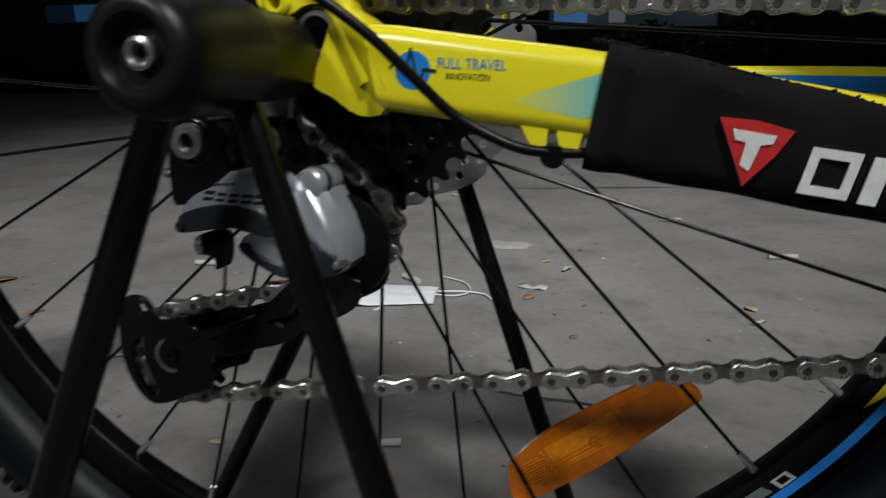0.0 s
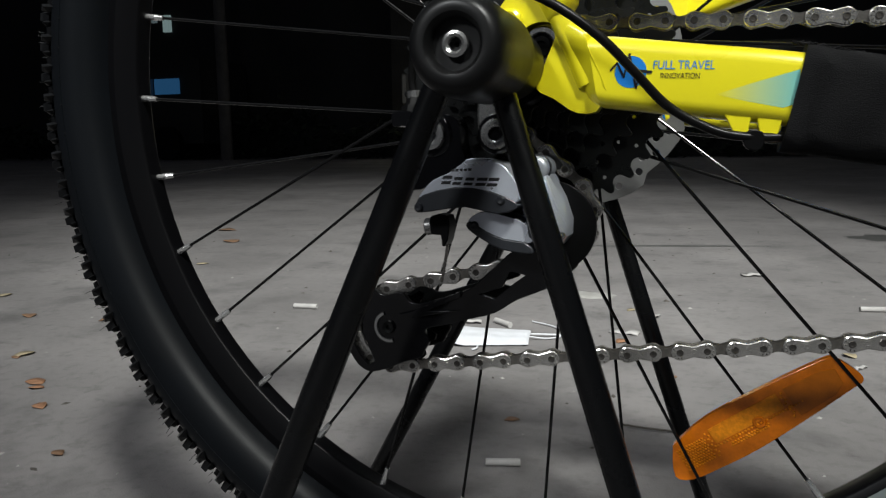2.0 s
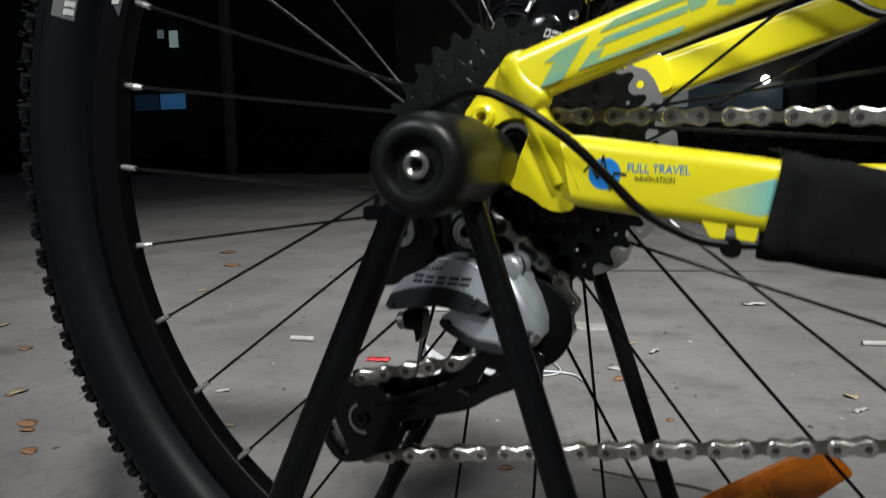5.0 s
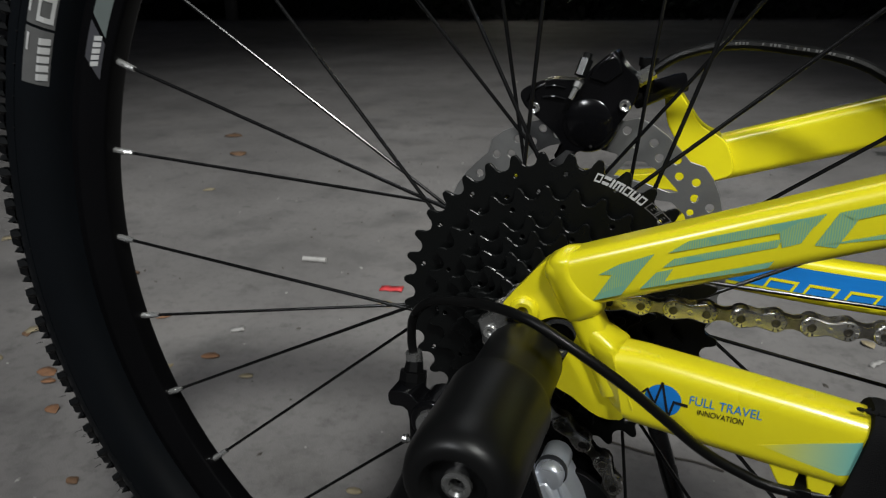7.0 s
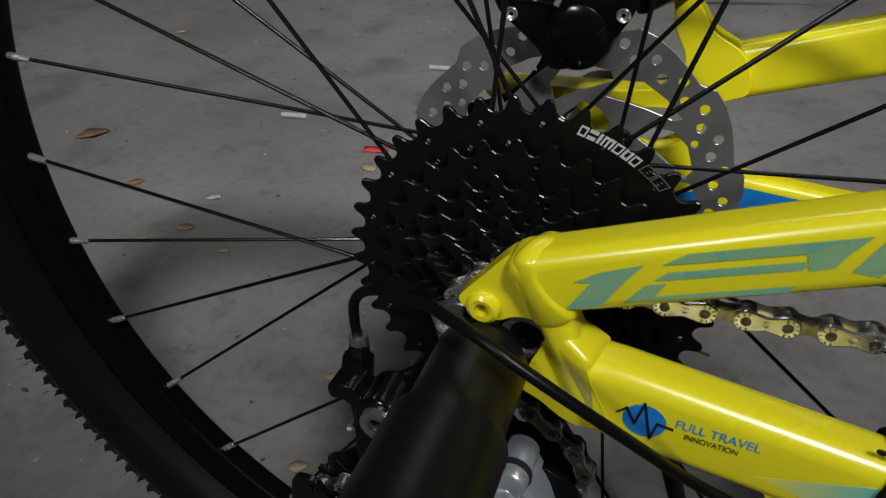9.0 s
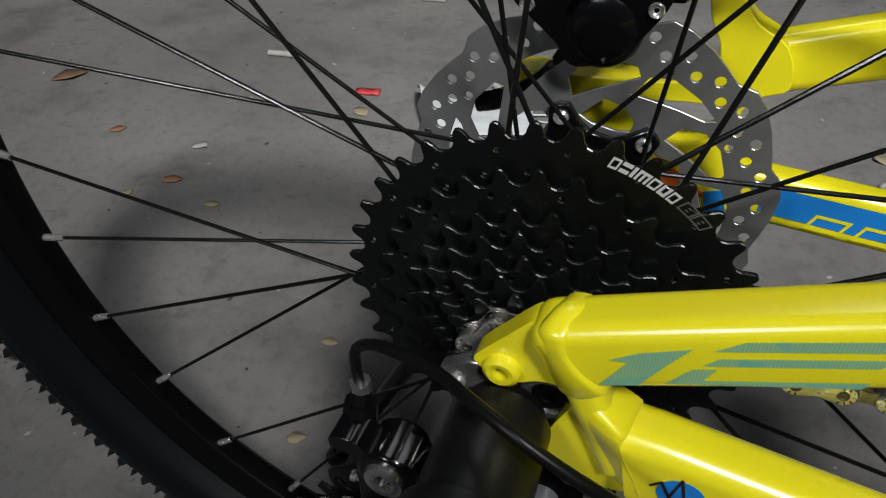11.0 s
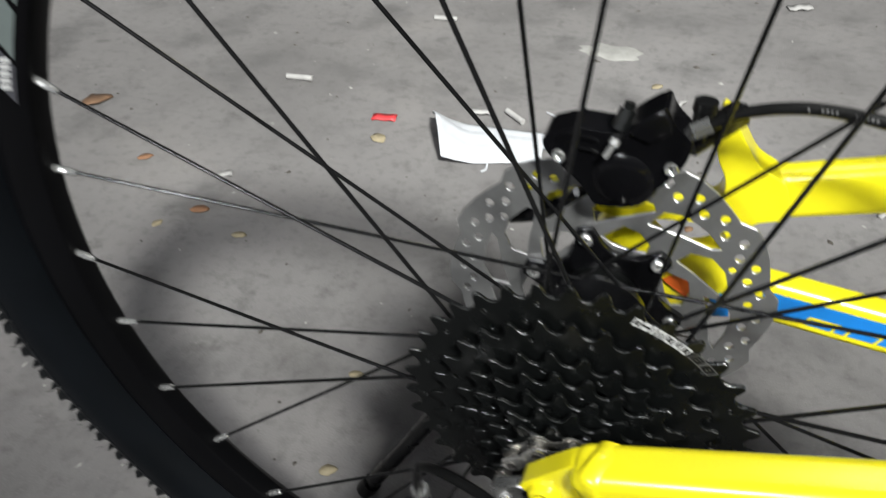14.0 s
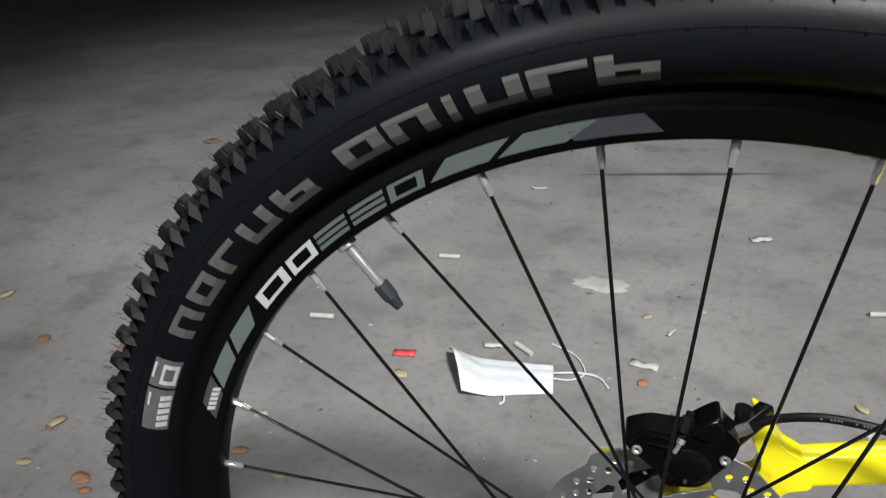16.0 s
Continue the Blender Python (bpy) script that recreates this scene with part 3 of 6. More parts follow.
def build_wheel(bike):
    full = TYRE + [(r, -y) for r, y in reversed(TYRE[:-1])]
    tyre = part("rear_tyre", lathe(full, 180), RUBBER, bike, "black knobbly off-road tyre")
    rng = random.Random(3)
    bm = bmesh.new()
    n = 108
    for k in range(n):
        a = 2 * math.pi * k / n
        h = math.pi / n
        for s in (-1, 1):
            # shoulder blocks: a long fang and a short one by turns, over a row of blocks
            add_fang(bm, a, s, 0.0033, 0.3362, 0.3505)
            add_fang(bm, a + h, s, 0.0022, 0.3388, 0.3470)
            add_knob(bm, a + h * 0.5, s * 0.0160, 0.0096, 0.0032, 0.0032, 0.3460, 0.75, 0.3 * s, 0)
            add_knob(bm, a + h * 1.5, s * 0.0085, 0.0078, 0.0032, 0.0032, 0.3495, 0.75, -0.3 * s, 0)
        add_knob(bm, a, 0.0, 0.0072, 0.0036, 0.0032, 0.3508, 0.8)
    tread = part("tread", bm, KNOB, tyre, "sharp-edged rubber tread blocks", smooth=False)
    tagged(tread, kind="stuff")
    # fine moulding hairs on the blocks
    bm = bmesh.new()
    for k in range(900):
        a = rng.uniform(0, 2 * math.pi)
        y = rng.choice((-1, 1)) * rng.uniform(0.004, 0.026)
        r = 0.3550 if abs(y) < 0.018 else 0.347
        o = Vector((math.cos(a), 0, math.sin(a)))
        p = HUB + o * r + Vector((0, y, 0))
        tip = p + o * rng.uniform(0.003, 0.006) + Vector((rng.uniform(-0.0012, 0.0012), math.copysign(0.0012, y), rng.uniform(-0.0012, 0.0012)))
        add_cyl(bm, p, tip, 0.00030, 0.00014, 3, False)
    for k in range(108):
        a = 2 * math.pi * (k + 0.3) / 108
        o = Vector((math.cos(a), 0, math.sin(a)))
        p = HUB + o * 0.3293 + Vector((0, tyre_y(0.3293), 0))
        add_cyl(bm, p, p + Vector((0, -0.0012, 0)), 0.0007, 0.0003, 6)
    tagged(part("moulding_hair", bm, KNOB, tyre, "thin rubber moulding hairs"), kind="stuff")

    rib = [(0.3290, tyre_y(0.3290) + 0.0004), (0.3292, tyre_y(0.3292) - 0.0004), (0.3295, tyre_y(0.3295) - 0.0004), (0.3298, tyre_y(0.3298) + 0.0004)]
    part("sidewall_rib", lathe(rib, 160), RUBBER, tyre, "thin moulded line round the sidewall")

    # printed marks on the sidewall: plain blocks that follow the curve
    bm = bmesh.new()
    a = 148.8
    for kind, w in (("trough", 3.9), ("ring_wide", 3.9), ("corner", 3.7), ("arch", 4.0), ("flag", 4.2)):
        arc_shape(bm, kind, 0.3225, 0.3105, a, a - w, tyre_y, proud=0.0005)
        a -= w + 1.0
    a = 121.8
    for kind, w in (("ring_wide", 4.4), ("trough", 4.2), ("bar", 2.0), ("arch", 4.2), ("corner", 4.3), ("flag", 4.3)):
        arc_shape(bm, kind, 0.3225, 0.3105, a, a - w, tyre_y, proud=0.0005)
        a -= w + 0.45
    part("sidewall_print", bm, GREY_INK, tyre, "worn grey block print", smooth=False)
    for a0, a1, bars in ((152.3, 156.2, 1), (156.5, 162.3, 2)):
        bm = bmesh.new()
        arc_quad(bm, 0.3100, 0.3235, a0, a1, tyre_y, 6, 8)
        lab = part("tyre_label", bm, LABEL_GREY, tyre, "grey rubber label with pale bars")
        bm = bmesh.new()
        if bars == 1:
            arc_shape(bm, "ring", 0.3105, 0.3180, a1 - 0.5, a0 + 0.6, tyre_y, proud=0.0009)
            arc_quad(bm, 0.3215, 0.3228, a0 + 0.6, a1 - 1.2, tyre_y, 3, 1, proud=0.0009)
        else:
            for k in range(5):
                arc_quad(bm, 0.3105, 0.3155, a0 + 0.7 + k * 0.95, a0 + 1.4 + k * 0.95, tyre_y, 1, 4, 0.15, 0.0009)
            arc_quad(bm, 0.3205, 0.3218, a0 + 0.6, a0 + 2.4, tyre_y, 3, 1, proud=0.0009)
        part("pale_bar", bm, WHITE_INK, lab, smooth=False)

    # rim, with its printed panels
    prof = [(0.2822, -0.0050), (0.2826, -0.0066), (0.2835, -0.0074), (0.2963, -0.0122), (0.2970, -0.0122), (0.3036, -0.0100), (0.3040, -0.0092), (0.3036, -0.0085), (0.297, -0.0085)]
    prof = prof + [(r, -y) for r, y in reversed(prof)]
    rim = part("rim", lathe(prof, 160, closed=True), RIM_BLACK, bike, "black anodised aluminium rim")
    for a0, a1, lean in ((155.2, 150.2, -2.2), (149.4, 144.4, -2.2), (117.0, 111.0, -2.6), (110.2, 104.0, -3.0)):
        pan = bmesh.new()
        arc_quad(pan, 0.2872, 0.2955, a0, a1, rim_y, 6, 2, lean)
        part("sage_panel", pan, SAGE_INK, rim, "sage grey printed panel", smooth=False)
    for a0, a1, lean in ((160.2, 155.9, -2.2), (103.2, 96.0, 1.5)):
        bm = bmesh.new()
        arc_quad(bm, 0.2868, 0.2958, a0, a1, rim_y, 6, 2, lean)
        part("slate_panel", bm, SLATE_INK, rim, "dark grey printed panel", smooth=False)
    bm = bmesh.new()
    arc_shape(bm, "ring", 0.2868, 0.2952, 141.7, 136.4, rim_y, -0.8)
    arc_shape(bm, "ring", 0.2868, 0.2952, 135.8, 131.7, rim_y, -0.8)
    part("white_outline", bm, WHITE_INK, rim, "white outlined print", smooth=False)
    bm = bmesh.new()
    for a0, a1, kind in ((131.2, 126.9, "gate"), (126.4, 122.1, "gate"), (121.6, 117.6, "ring")):
        arc_shape(bm, kind, 0.2868, 0.2952, a0, a1, rim_y, -0.8)
    part("sage_outline", bm, SAGE_INK, rim, "sage grey outlined print", smooth=False)
    bm = bmesh.new()
    for k in range(5):
        arc_quad(bm, 0.2885, 0.2925, 158.6 - k * 0.75, 158.05 - k * 0.75, rim_y, 1, 2, 0.3, 0.0008)
    part("pale_bar", bm, WHITE_INK, rim, smooth=False)
    bm = bmesh.new()
    arc_quad(bm, 0.2925, 0.2962, -18, -50, rim_y, 24, 1, -1.0)
    part("blue_stripe", bm, BLUE_INK, rim, "blue printed stripe", smooth=False)
    bm = bmesh.new()
    arc_quad(bm, 0.2870, 0.2912, -45, -53, rim_y, 8, 1, 0.6)
    part("grey_stripe", bm, SAGE_INK, rim, "grey printed panel", smooth=False)
    bm = bmesh.new()
    arc_shape(bm, "ring", 0.2872, 0.2920, -44.0, -42.2, rim_y, 0.4)
    part("pale_bar", bm, WHITE_INK, rim, smooth=False)
    bm = bmesh.new()
    arc_quad(bm, 0.2885, 0.2922, -29, -33, rim_y, 4, 1, 2.5, 0.0006)
    part("yellow_stripe", bm, YELLOW, rim, "yellow printed wedge", smooth=False)

    # hub and thirty-two spokes laced three-cross
    prof = [(0.006, -0.066), (0.010, -0.064), (0.010, -0.056), (0.017, -0.055), (0.017, -0.0255), (0.0255, -0.0242), (0.0255, -0.0208), (0.016, -0.015), (0.014, 0.0), (0.016, 0.028),
            (0.0252, 0.0335), (0.0252, 0.0370), (0.017, 0.038), (0.017, 0.048), (0.012, 0.058), (0.006, 0.062)]
    part("rear_hub", lathe(prof, 40), GLOSS_BLACK, bike, "black hub shell with two flanges")
    sbm = bmesh.new()
    add_cyl(sbm, (0, 0, 0), (0, 0, 1), 0.00098, n=10)
    nbm = bmesh.new()
    add_cyl(nbm, (0, 0, 0), (0, 0, 0.008), 0.0021, n=10)
    add_cyl(nbm, (0, 0, 0.008), (0, 0, 0.0135), 0.0021, 0.0017, n=8)
    first_s = first_n = None
    for k in range(32):
        phi = radians(169 - 11.25 * k)
        drive, sign = ((False, -1), (True, -1), (False, 1), (True, 1))[k % 4]
        y = -0.0225 if drive else 0.0355
        a = phi + sign * radians(76 if drive else 70)
        rim_end = HUB + Vector((0.2835 * math.cos(phi), 0.0015 * (-1 if drive else 1), 0.2835 * math.sin(phi)))
        r = 0.0225 if drive else 0.0220
        hub_end = HUB + Vector((r * math.cos(a), y, r * math.sin(a)))
        d = hub_end - rim_end
        q = d.to_track_quat("Z", "Y").to_matrix().to_4x4()
        ms = Matrix.Translation(rim_end) @ q @ Matrix.Diagonal((1, 1, d.length, 1))
        mn = Matrix.Translation(rim_end) @ q
        if k == 0:
            first_s = part("spoke", sbm, SPOKE_BLACK, bike)
            first_s.matrix_basis = ms
            first_n = part("nipple", nbm, CHROME, first_s, "bright spoke nipple")
            s, nip = first_s, first_n
        else:
            s = again("spoke", first_s, ms, bike)
            nip = tagged(again("nipple", first_n, Matrix(), s), label="bright spoke nipple")
        nip.matrix_basis = ms.inverted() @ mn

    # valve
    phi = radians(169 - 11.25 * 3.5)
    o = Vector((math.cos(phi), 0, math.sin(phi)))
    p = lambda r: HUB + o * r
    bm = bmesh.new()
    add_cyl(bm, p(0.2795), p(0.2530), 0.0028, n=14)
    valve = part("valve", bm, CHROME, bike, "bright threaded valve stem")
    bm = bmesh.new()
    add_cyl(bm, p(0.2838), p(0.2792), 0.0054, 0.0056, 18)
    part("valve_nut", bm, CHROME, valve, "bright knurled valve nut", smooth=False, bevel=0.0006, segments=1)
    bm = bmesh.new()
    add_cyl(bm, p(0.2545), p(0.2450), 0.0043, 0.0041, 10)
    add_cyl(bm, p(0.2450), p(0.2385), 0.0036, 0.0024, 14)
    part("valve_cap", bm, GREY_PLASTIC, valve, "ribbed grey valve cap", smooth=False)

    # amber wheel reflector clipped between the spokes
    drawn["set"] = Matrix.Translation((0, -0.0225, 0))
    c, t = Vector((0.1235, 0.024, 0.1775)), radians(36.3)
    ux, uz = Vector((math.cos(t), 0, math.sin(t))), Vector((-math.sin(t), 0, math.cos(t)))
    outline = soft_loop([(0.0780, 0.1555), (0.0800, 0.1390), (0.0900, 0.1385), (0.1070, 0.1490), (0.1250, 0.1620), (0.1480, 0.1820), (0.1690, 0.2015), (0.1735, 0.2060), (0.1710, 0.2105), (0.1600, 0.2170), (0.1535, 0.2162), (0.1250, 0.1980), (0.0960, 0.1775), (0.0800, 0.1600)], 3)
    refl = part("wheel_reflector", plate([outline], 0.0240, 0.0195), ORANGE, bike, "amber plastic wheel reflector", bevel=0.0022)
    spot = lambda u0, v0, u1, v1: [(c.x + ux.x * u + uz.x * v, c.z + ux.z * u + uz.z * v) for u, v in ((u0, v0), (u1, v0), (u1, v1), (u0, v1))]

    def prisms(name, label, u0, v0, u1, v1, nu, nv, mat):
        bm = bmesh.new()
        for i in range(nu):
            for j in range(nv):
                q = Vector((c.x, 0.0194, c.z)) + ux * (u0 + (u1 - u0) * (i + 0.5 * (j % 2) + 0.25) / nu) + uz * (v0 + (v1 - v0) * (j + 0.5) / nv)
                add_cyl(bm, q, q + Vector((0, -0.0007, 0)), 0.00085, 0.0003, 6)
        part(name, bm, mat, refl, label, smooth=False)

    prisms("prism_field", "moulded amber prism field", -0.0490, -0.0068, -0.0310, 0.0075, 11, 9, AMBER_PRISM)
    prisms("prism_border", "row of small amber prisms", -0.0300, -0.0070, -0.0275, 0.0090, 1, 9, AMBER_PRISM)
    prisms("prism_border", "row of small amber prisms", -0.0270, -0.0018, 0.0270, -0.0002, 28, 1, AMBER_PRISM)
    prisms("prism_border", "row of small amber prisms", 0.0170, -0.0072, 0.0190, 0.0090, 1, 8, AMBER_PRISM)
    prisms("prism_field", "moulded amber prism field", -0.0200, -0.0055, 0.0040, -0.0025, 14, 2, AMBER_PRISM)
    part("raised_panel", plate([spot(-0.0268, 0.0004, 0.0160, 0.0098)], 0.0196, 0.0189), AMBER_PRISM, refl, "smooth raised amber panel", smooth=False, bevel=0.0003, segments=1)
    part("deep_panel", plate([soft_loop([(c.x + ux.x * u + uz.x * v, c.z + ux.z * u + uz.z * v) for u, v in ((0.0205, -0.0075), (0.0420, -0.0062), (0.0480, -0.0030), (0.0490, 0.0060), (0.0420, 0.0090), (0.0205, 0.0098))], 1)], 0.0196, 0.0191), AMBER_BROWN, refl, "darker amber end panel", smooth=False, bevel=0.0002, segments=1)
    q = c + Vector((0, -0.0045, 0))
    stud = part("centre_stud", lathe([(0.0016, 0.0015), (0.0020, -0.0014), (0.0030, -0.0016), (0.0044, 0.0005), (0.0048, 0.0015)], 20, q), ORANGE, refl, "round amber boss")
    part("slot", block(q.x - 0.0007, q.y - 0.0004, q.z - 0.0022, q.x + 0.0007, q.y + 0.001, q.z + 0.0018), AMBER_BROWN, stud, "dark slot")
    drawn["set"] = None


# ---- cassette, rotor and chain ----
def cog_loop(teeth, rp, tall=0.0024, deep=0.0037):
    out = []
    for k in range(teeth):
        seat = [(0.305 * math.sin(radians(t)), rp - deep * math.cos(radians(t))) for t in (-85, -58, -30, 0, 30, 58, 85)]
        for f, r in seat + [(0.385, rp + tall * 0.75), (0.45, rp + tall), (0.55, rp + tall), (0.615, rp + tall * 0.75)]:
            a = 2 * math.pi * (k + f) / teeth
            out.append((r * math.cos(a), HUB.z + r * math.sin(a)))
    return out


def build_cassette(bike):
    cas = part("cassette", lathe([(0.0185, -0.028), (0.0185, -0.0630), (0.0175, -0.0662), (0.0150, -0.0668), (0.0120, -0.0662), (0.0115, -0.058)], 48), GLOSS_BLACK, bike, "black eight-speed sprocket cassette")
    rng = random.Random(9)
    teeth = (36, 29, 23, 20, 17, 15, 13, 11)
    for i, n in enumerate(teeth):
        rp = 0.00635 / math.sin(math.pi / n)
        y = -0.0292 - 0.00465 * i
        loops = [cog_loop(n, rp), circle(0, HUB.z, 0.0172, 40)]
        if i < 6:
            inner = 0.00635 / math.sin(math.pi / teeth[i + 1])
            m = n // 2
            for k in range(m):
                a = 2 * math.pi * (k + 0.3) / m
                loops.append(circle((rp - 0.0068) * math.cos(a), HUB.z + (rp - 0.0068) * math.sin(a), 0.00105, 7))
            if i == 0:
                for k in range(24):
                    a = 2 * math.pi * (k + 0.5) / 24
                    if not radians(30) < a < radians(80):
                        loops.append(circle(0.0575 * math.cos(a), HUB.z + 0.0575 * math.sin(a), 0.0010, 7))
            if i < 3:
                # weight-saving windows between the arms
                for k in range(6):
                    a0 = 2 * math.pi * k / 6 + 0.3 * i
                    r0, r1 = inner * 0.62, inner * 0.86
                    pts = [(r1, a0 + 0.16), (r1, a0 + 0.42), (r1, a0 + 0.70), (r0, a0 + 0.55), (r0, a0 + 0.34)]
                    loops.append([(r * math.cos(a), HUB.z + r * math.sin(a)) for r, a in pts])
        part("sprocket", plate(loops, y, y - 0.0018), STEEL_BLACK, cas, smooth=False, bevel=0.00035, segments=1)
    # the print on the largest sprocket: plain white shapes along its edge
    face = lambda r: -0.0310
    bm = bmesh.new()
    a = 75.2
    for kind, w in (("ring", 2.5), ("cup", 2.6), ("bar_slim", 0.9), ("comb", 3.4), ("ring", 2.6), ("trough", 2.6), ("ring", 2.5)):
        arc_shape(bm, kind, 0.0659, 0.0700, a, a - w, face, -0.5, 0.0002)
        a -= w + 0.5
    part("white_print", bm, WHITE_INK, cas, "small white print", smooth=False)
    a -= 0.8
    bm = bmesh.new()
    for kind, w in (("hollow", 4.6), ("hollow", 4.8)):
        arc_shape(bm, kind, 0.0661, 0.0703, a, a - w, face, -0.9, 0.0002)
        a -= w + 0.2
    part("grey_print", bm, GREY_INK, cas, "small grey print", smooth=False)


def build_rotor(bike):
    cx, cz = HUB.x, HUB.z
    at = lambda r, a: (cx + r * math.cos(radians(a)), cz + r * math.sin(radians(a)))
    outline = []
    for k in range(12):
        # each step of the rim rises, then runs down to the next
        for f, r in ((0.0, 0.0786), (0.16, 0.0826), (0.34, 0.0826), (0.58, 0.0812), (0.80, 0.0796)):
            outline.append(at(r, 45.5 - 30 * (k + f)))
    loops = [outline]
    for k in range(6):
        t = 60 * k
        # between the swept arms: a hooked window, a long slanting one, and the gap towards the carrier
        loops.append([at(r, a + t) for r, a in ((0.0425, 161), (0.0510, 162), (0.0580, 155), (0.0608, 146), (0.0605, 134), (0.0570, 131), (0.0505, 140), (0.0460, 150))])
        loops.append([at(r, a + t) for r, a in ((0.0640, 158), (0.0640, 168), (0.0632, 180), (0.0590, 188), (0.0490, 191), (0.0510, 181), (0.0545, 171), (0.0600, 160))])
        loops.append([at(r, a + t) for r, a in ((0.0432, 143), (0.0425, 132), (0.0390, 121), (0.0340, 119), (0.0310, 128), (0.0310, 148), (0.0345, 157))])
        loops.append(circle(*at(0.0640, 146.2 + t), 0.0019, 12))
    for k in range(30):
        loops.append(circle(*at(0.0743, 121.3 + 12 * k), 0.0023, 12))
        loops.append(circle(*at(0.0693, 127.6 + 12 * k), 0.0023, 12))
    loops.append(circle(cx, cz, 0.0265, 48))
    rotor = part("brake_rotor", plate(loops, 0.0546, 0.0564), ROTOR, bike, "drilled steel disc brake rotor", smooth=False, bevel=0.0002, segments=1)
    star = []
    for k in range(6):
        for f, r in ((0.0, 0.0435), (0.10, 0.0428), (0.21, 0.034), (0.36, 0.0300), (0.64, 0.0300), (0.79, 0.034), (0.90, 0.0428)):
            star.append(at(r - 0.0015, 60 * (k + f) + 48))
    carrier = part("rotor_carrier", plate([star, circle(cx, cz, 0.0165, 36)], 0.0500, 0.0545), GLOSS_BLACK, rotor, "black star-shaped rotor carrier", bevel=0.0008)
    for k in range(6):
        x, z = at(0.0360, 60 * k + 48)
        bm = bmesh.new()
        add_lathe(bm, [(0.0008, 0.0010), (0.0012, -0.0012), (0.0026, -0.0016), (0.0034, -0.0008), (0.0034, 0.002)], 14, Vector((x, 0.0496, z)))
        part("rotor_bolt", bm, CHROME, rotor, "bright rotor bolt")
    part("rotor_nut", lathe([(0.0195, 0.0502), (0.0195, 0.0470), (0.0165, 0.0460), (0.014, 0.0470), (0.014, 0.052)], 32, Vector((cx, 0, cz))), STEEL_BLACK, rotor)


def oriented_tangent(c1, r1, s1, c2, r2, s2):
    d = c2 - c1
    k = r2 * s2 - r1 * s1
    ang = math.atan2(d.y, d.x) - math.atan2(k, math.sqrt(d.length_squared - k * k))
    way = Vector((math.cos(ang), math.sin(ang)))
    left = Vector((-way.y, way.x))
    return c1 - left * r1 * s1, c2 - left * r2 * s2


def chain_path():
    """The chain's line in the x-z plane: chainring, sprocket, upper and lower guide wheel, chainring."""
    wheels = [(Vector((0.432, 0.3266)), 0.0528, 1), (Vector((0.0, HUB.z)), 0.0225, 1), (Vector((0.0132, 0.2975)), 0.0215, -1), (Vector((-0.0732, 0.2345)), 0.0217, 1), (Vector((0.432, 0.3266)), 0.0528, 1)]
    pts = []
    ends = [oriented_tangent(*a, *b) for a, b in zip(wheels, wheels[1:])]
    for i, (p, q) in enumerate(ends):
        n = max(2, int((q - p).length / 0.001))
        pts += [p + (q - p) * k / n for k in range(n + 1)]
        if i + 1 < len(ends):
            c, r, s = wheels[i + 1]
            a0, a1 = math.atan2(q.y - c.y, q.x - c.x), math.atan2(ends[i + 1][0].y - c.y, ends[i + 1][0].x - c.x)
            turn = (a1 - a0) % (2 * math.pi) if s > 0 else -((a0 - a1) % (2 * math.pi))
            n = max(2, int(abs(turn) * r / 0.001))
            pts += [c + Vector((math.cos(a0 + turn * k / n), math.sin(a0 + turn * k / n))) * r for k in range(1, n)]
    return pts


def link_outline(r, waist):
    """A figure of eight round two pins."""
    out = []
    for cx, a0 in ((0.0127, -112), (0.0, 68)):
        for k in range(11):
            a = radians(a0 + 224 * k / 10)
            out.append((cx + r * math.cos(a), r * math.sin(a)))
        out.append((0.00635, waist if cx else -waist))
    return out


def add_shell(bm, low, y0, top, y1):
    """A plate with a sloping rim: the outline low at y0 rises to the outline top at y1."""
    a = [bm.verts.new((x, y0, z)) for x, z in low]
    b = [bm.verts.new((x, y1, z)) for x, z in top]
    for k in range(len(a)):
        bm.faces.new((a[k - 1], a[k], b[k], b[k - 1]))
    bm.faces.new(b)
    bm.faces.new(a)


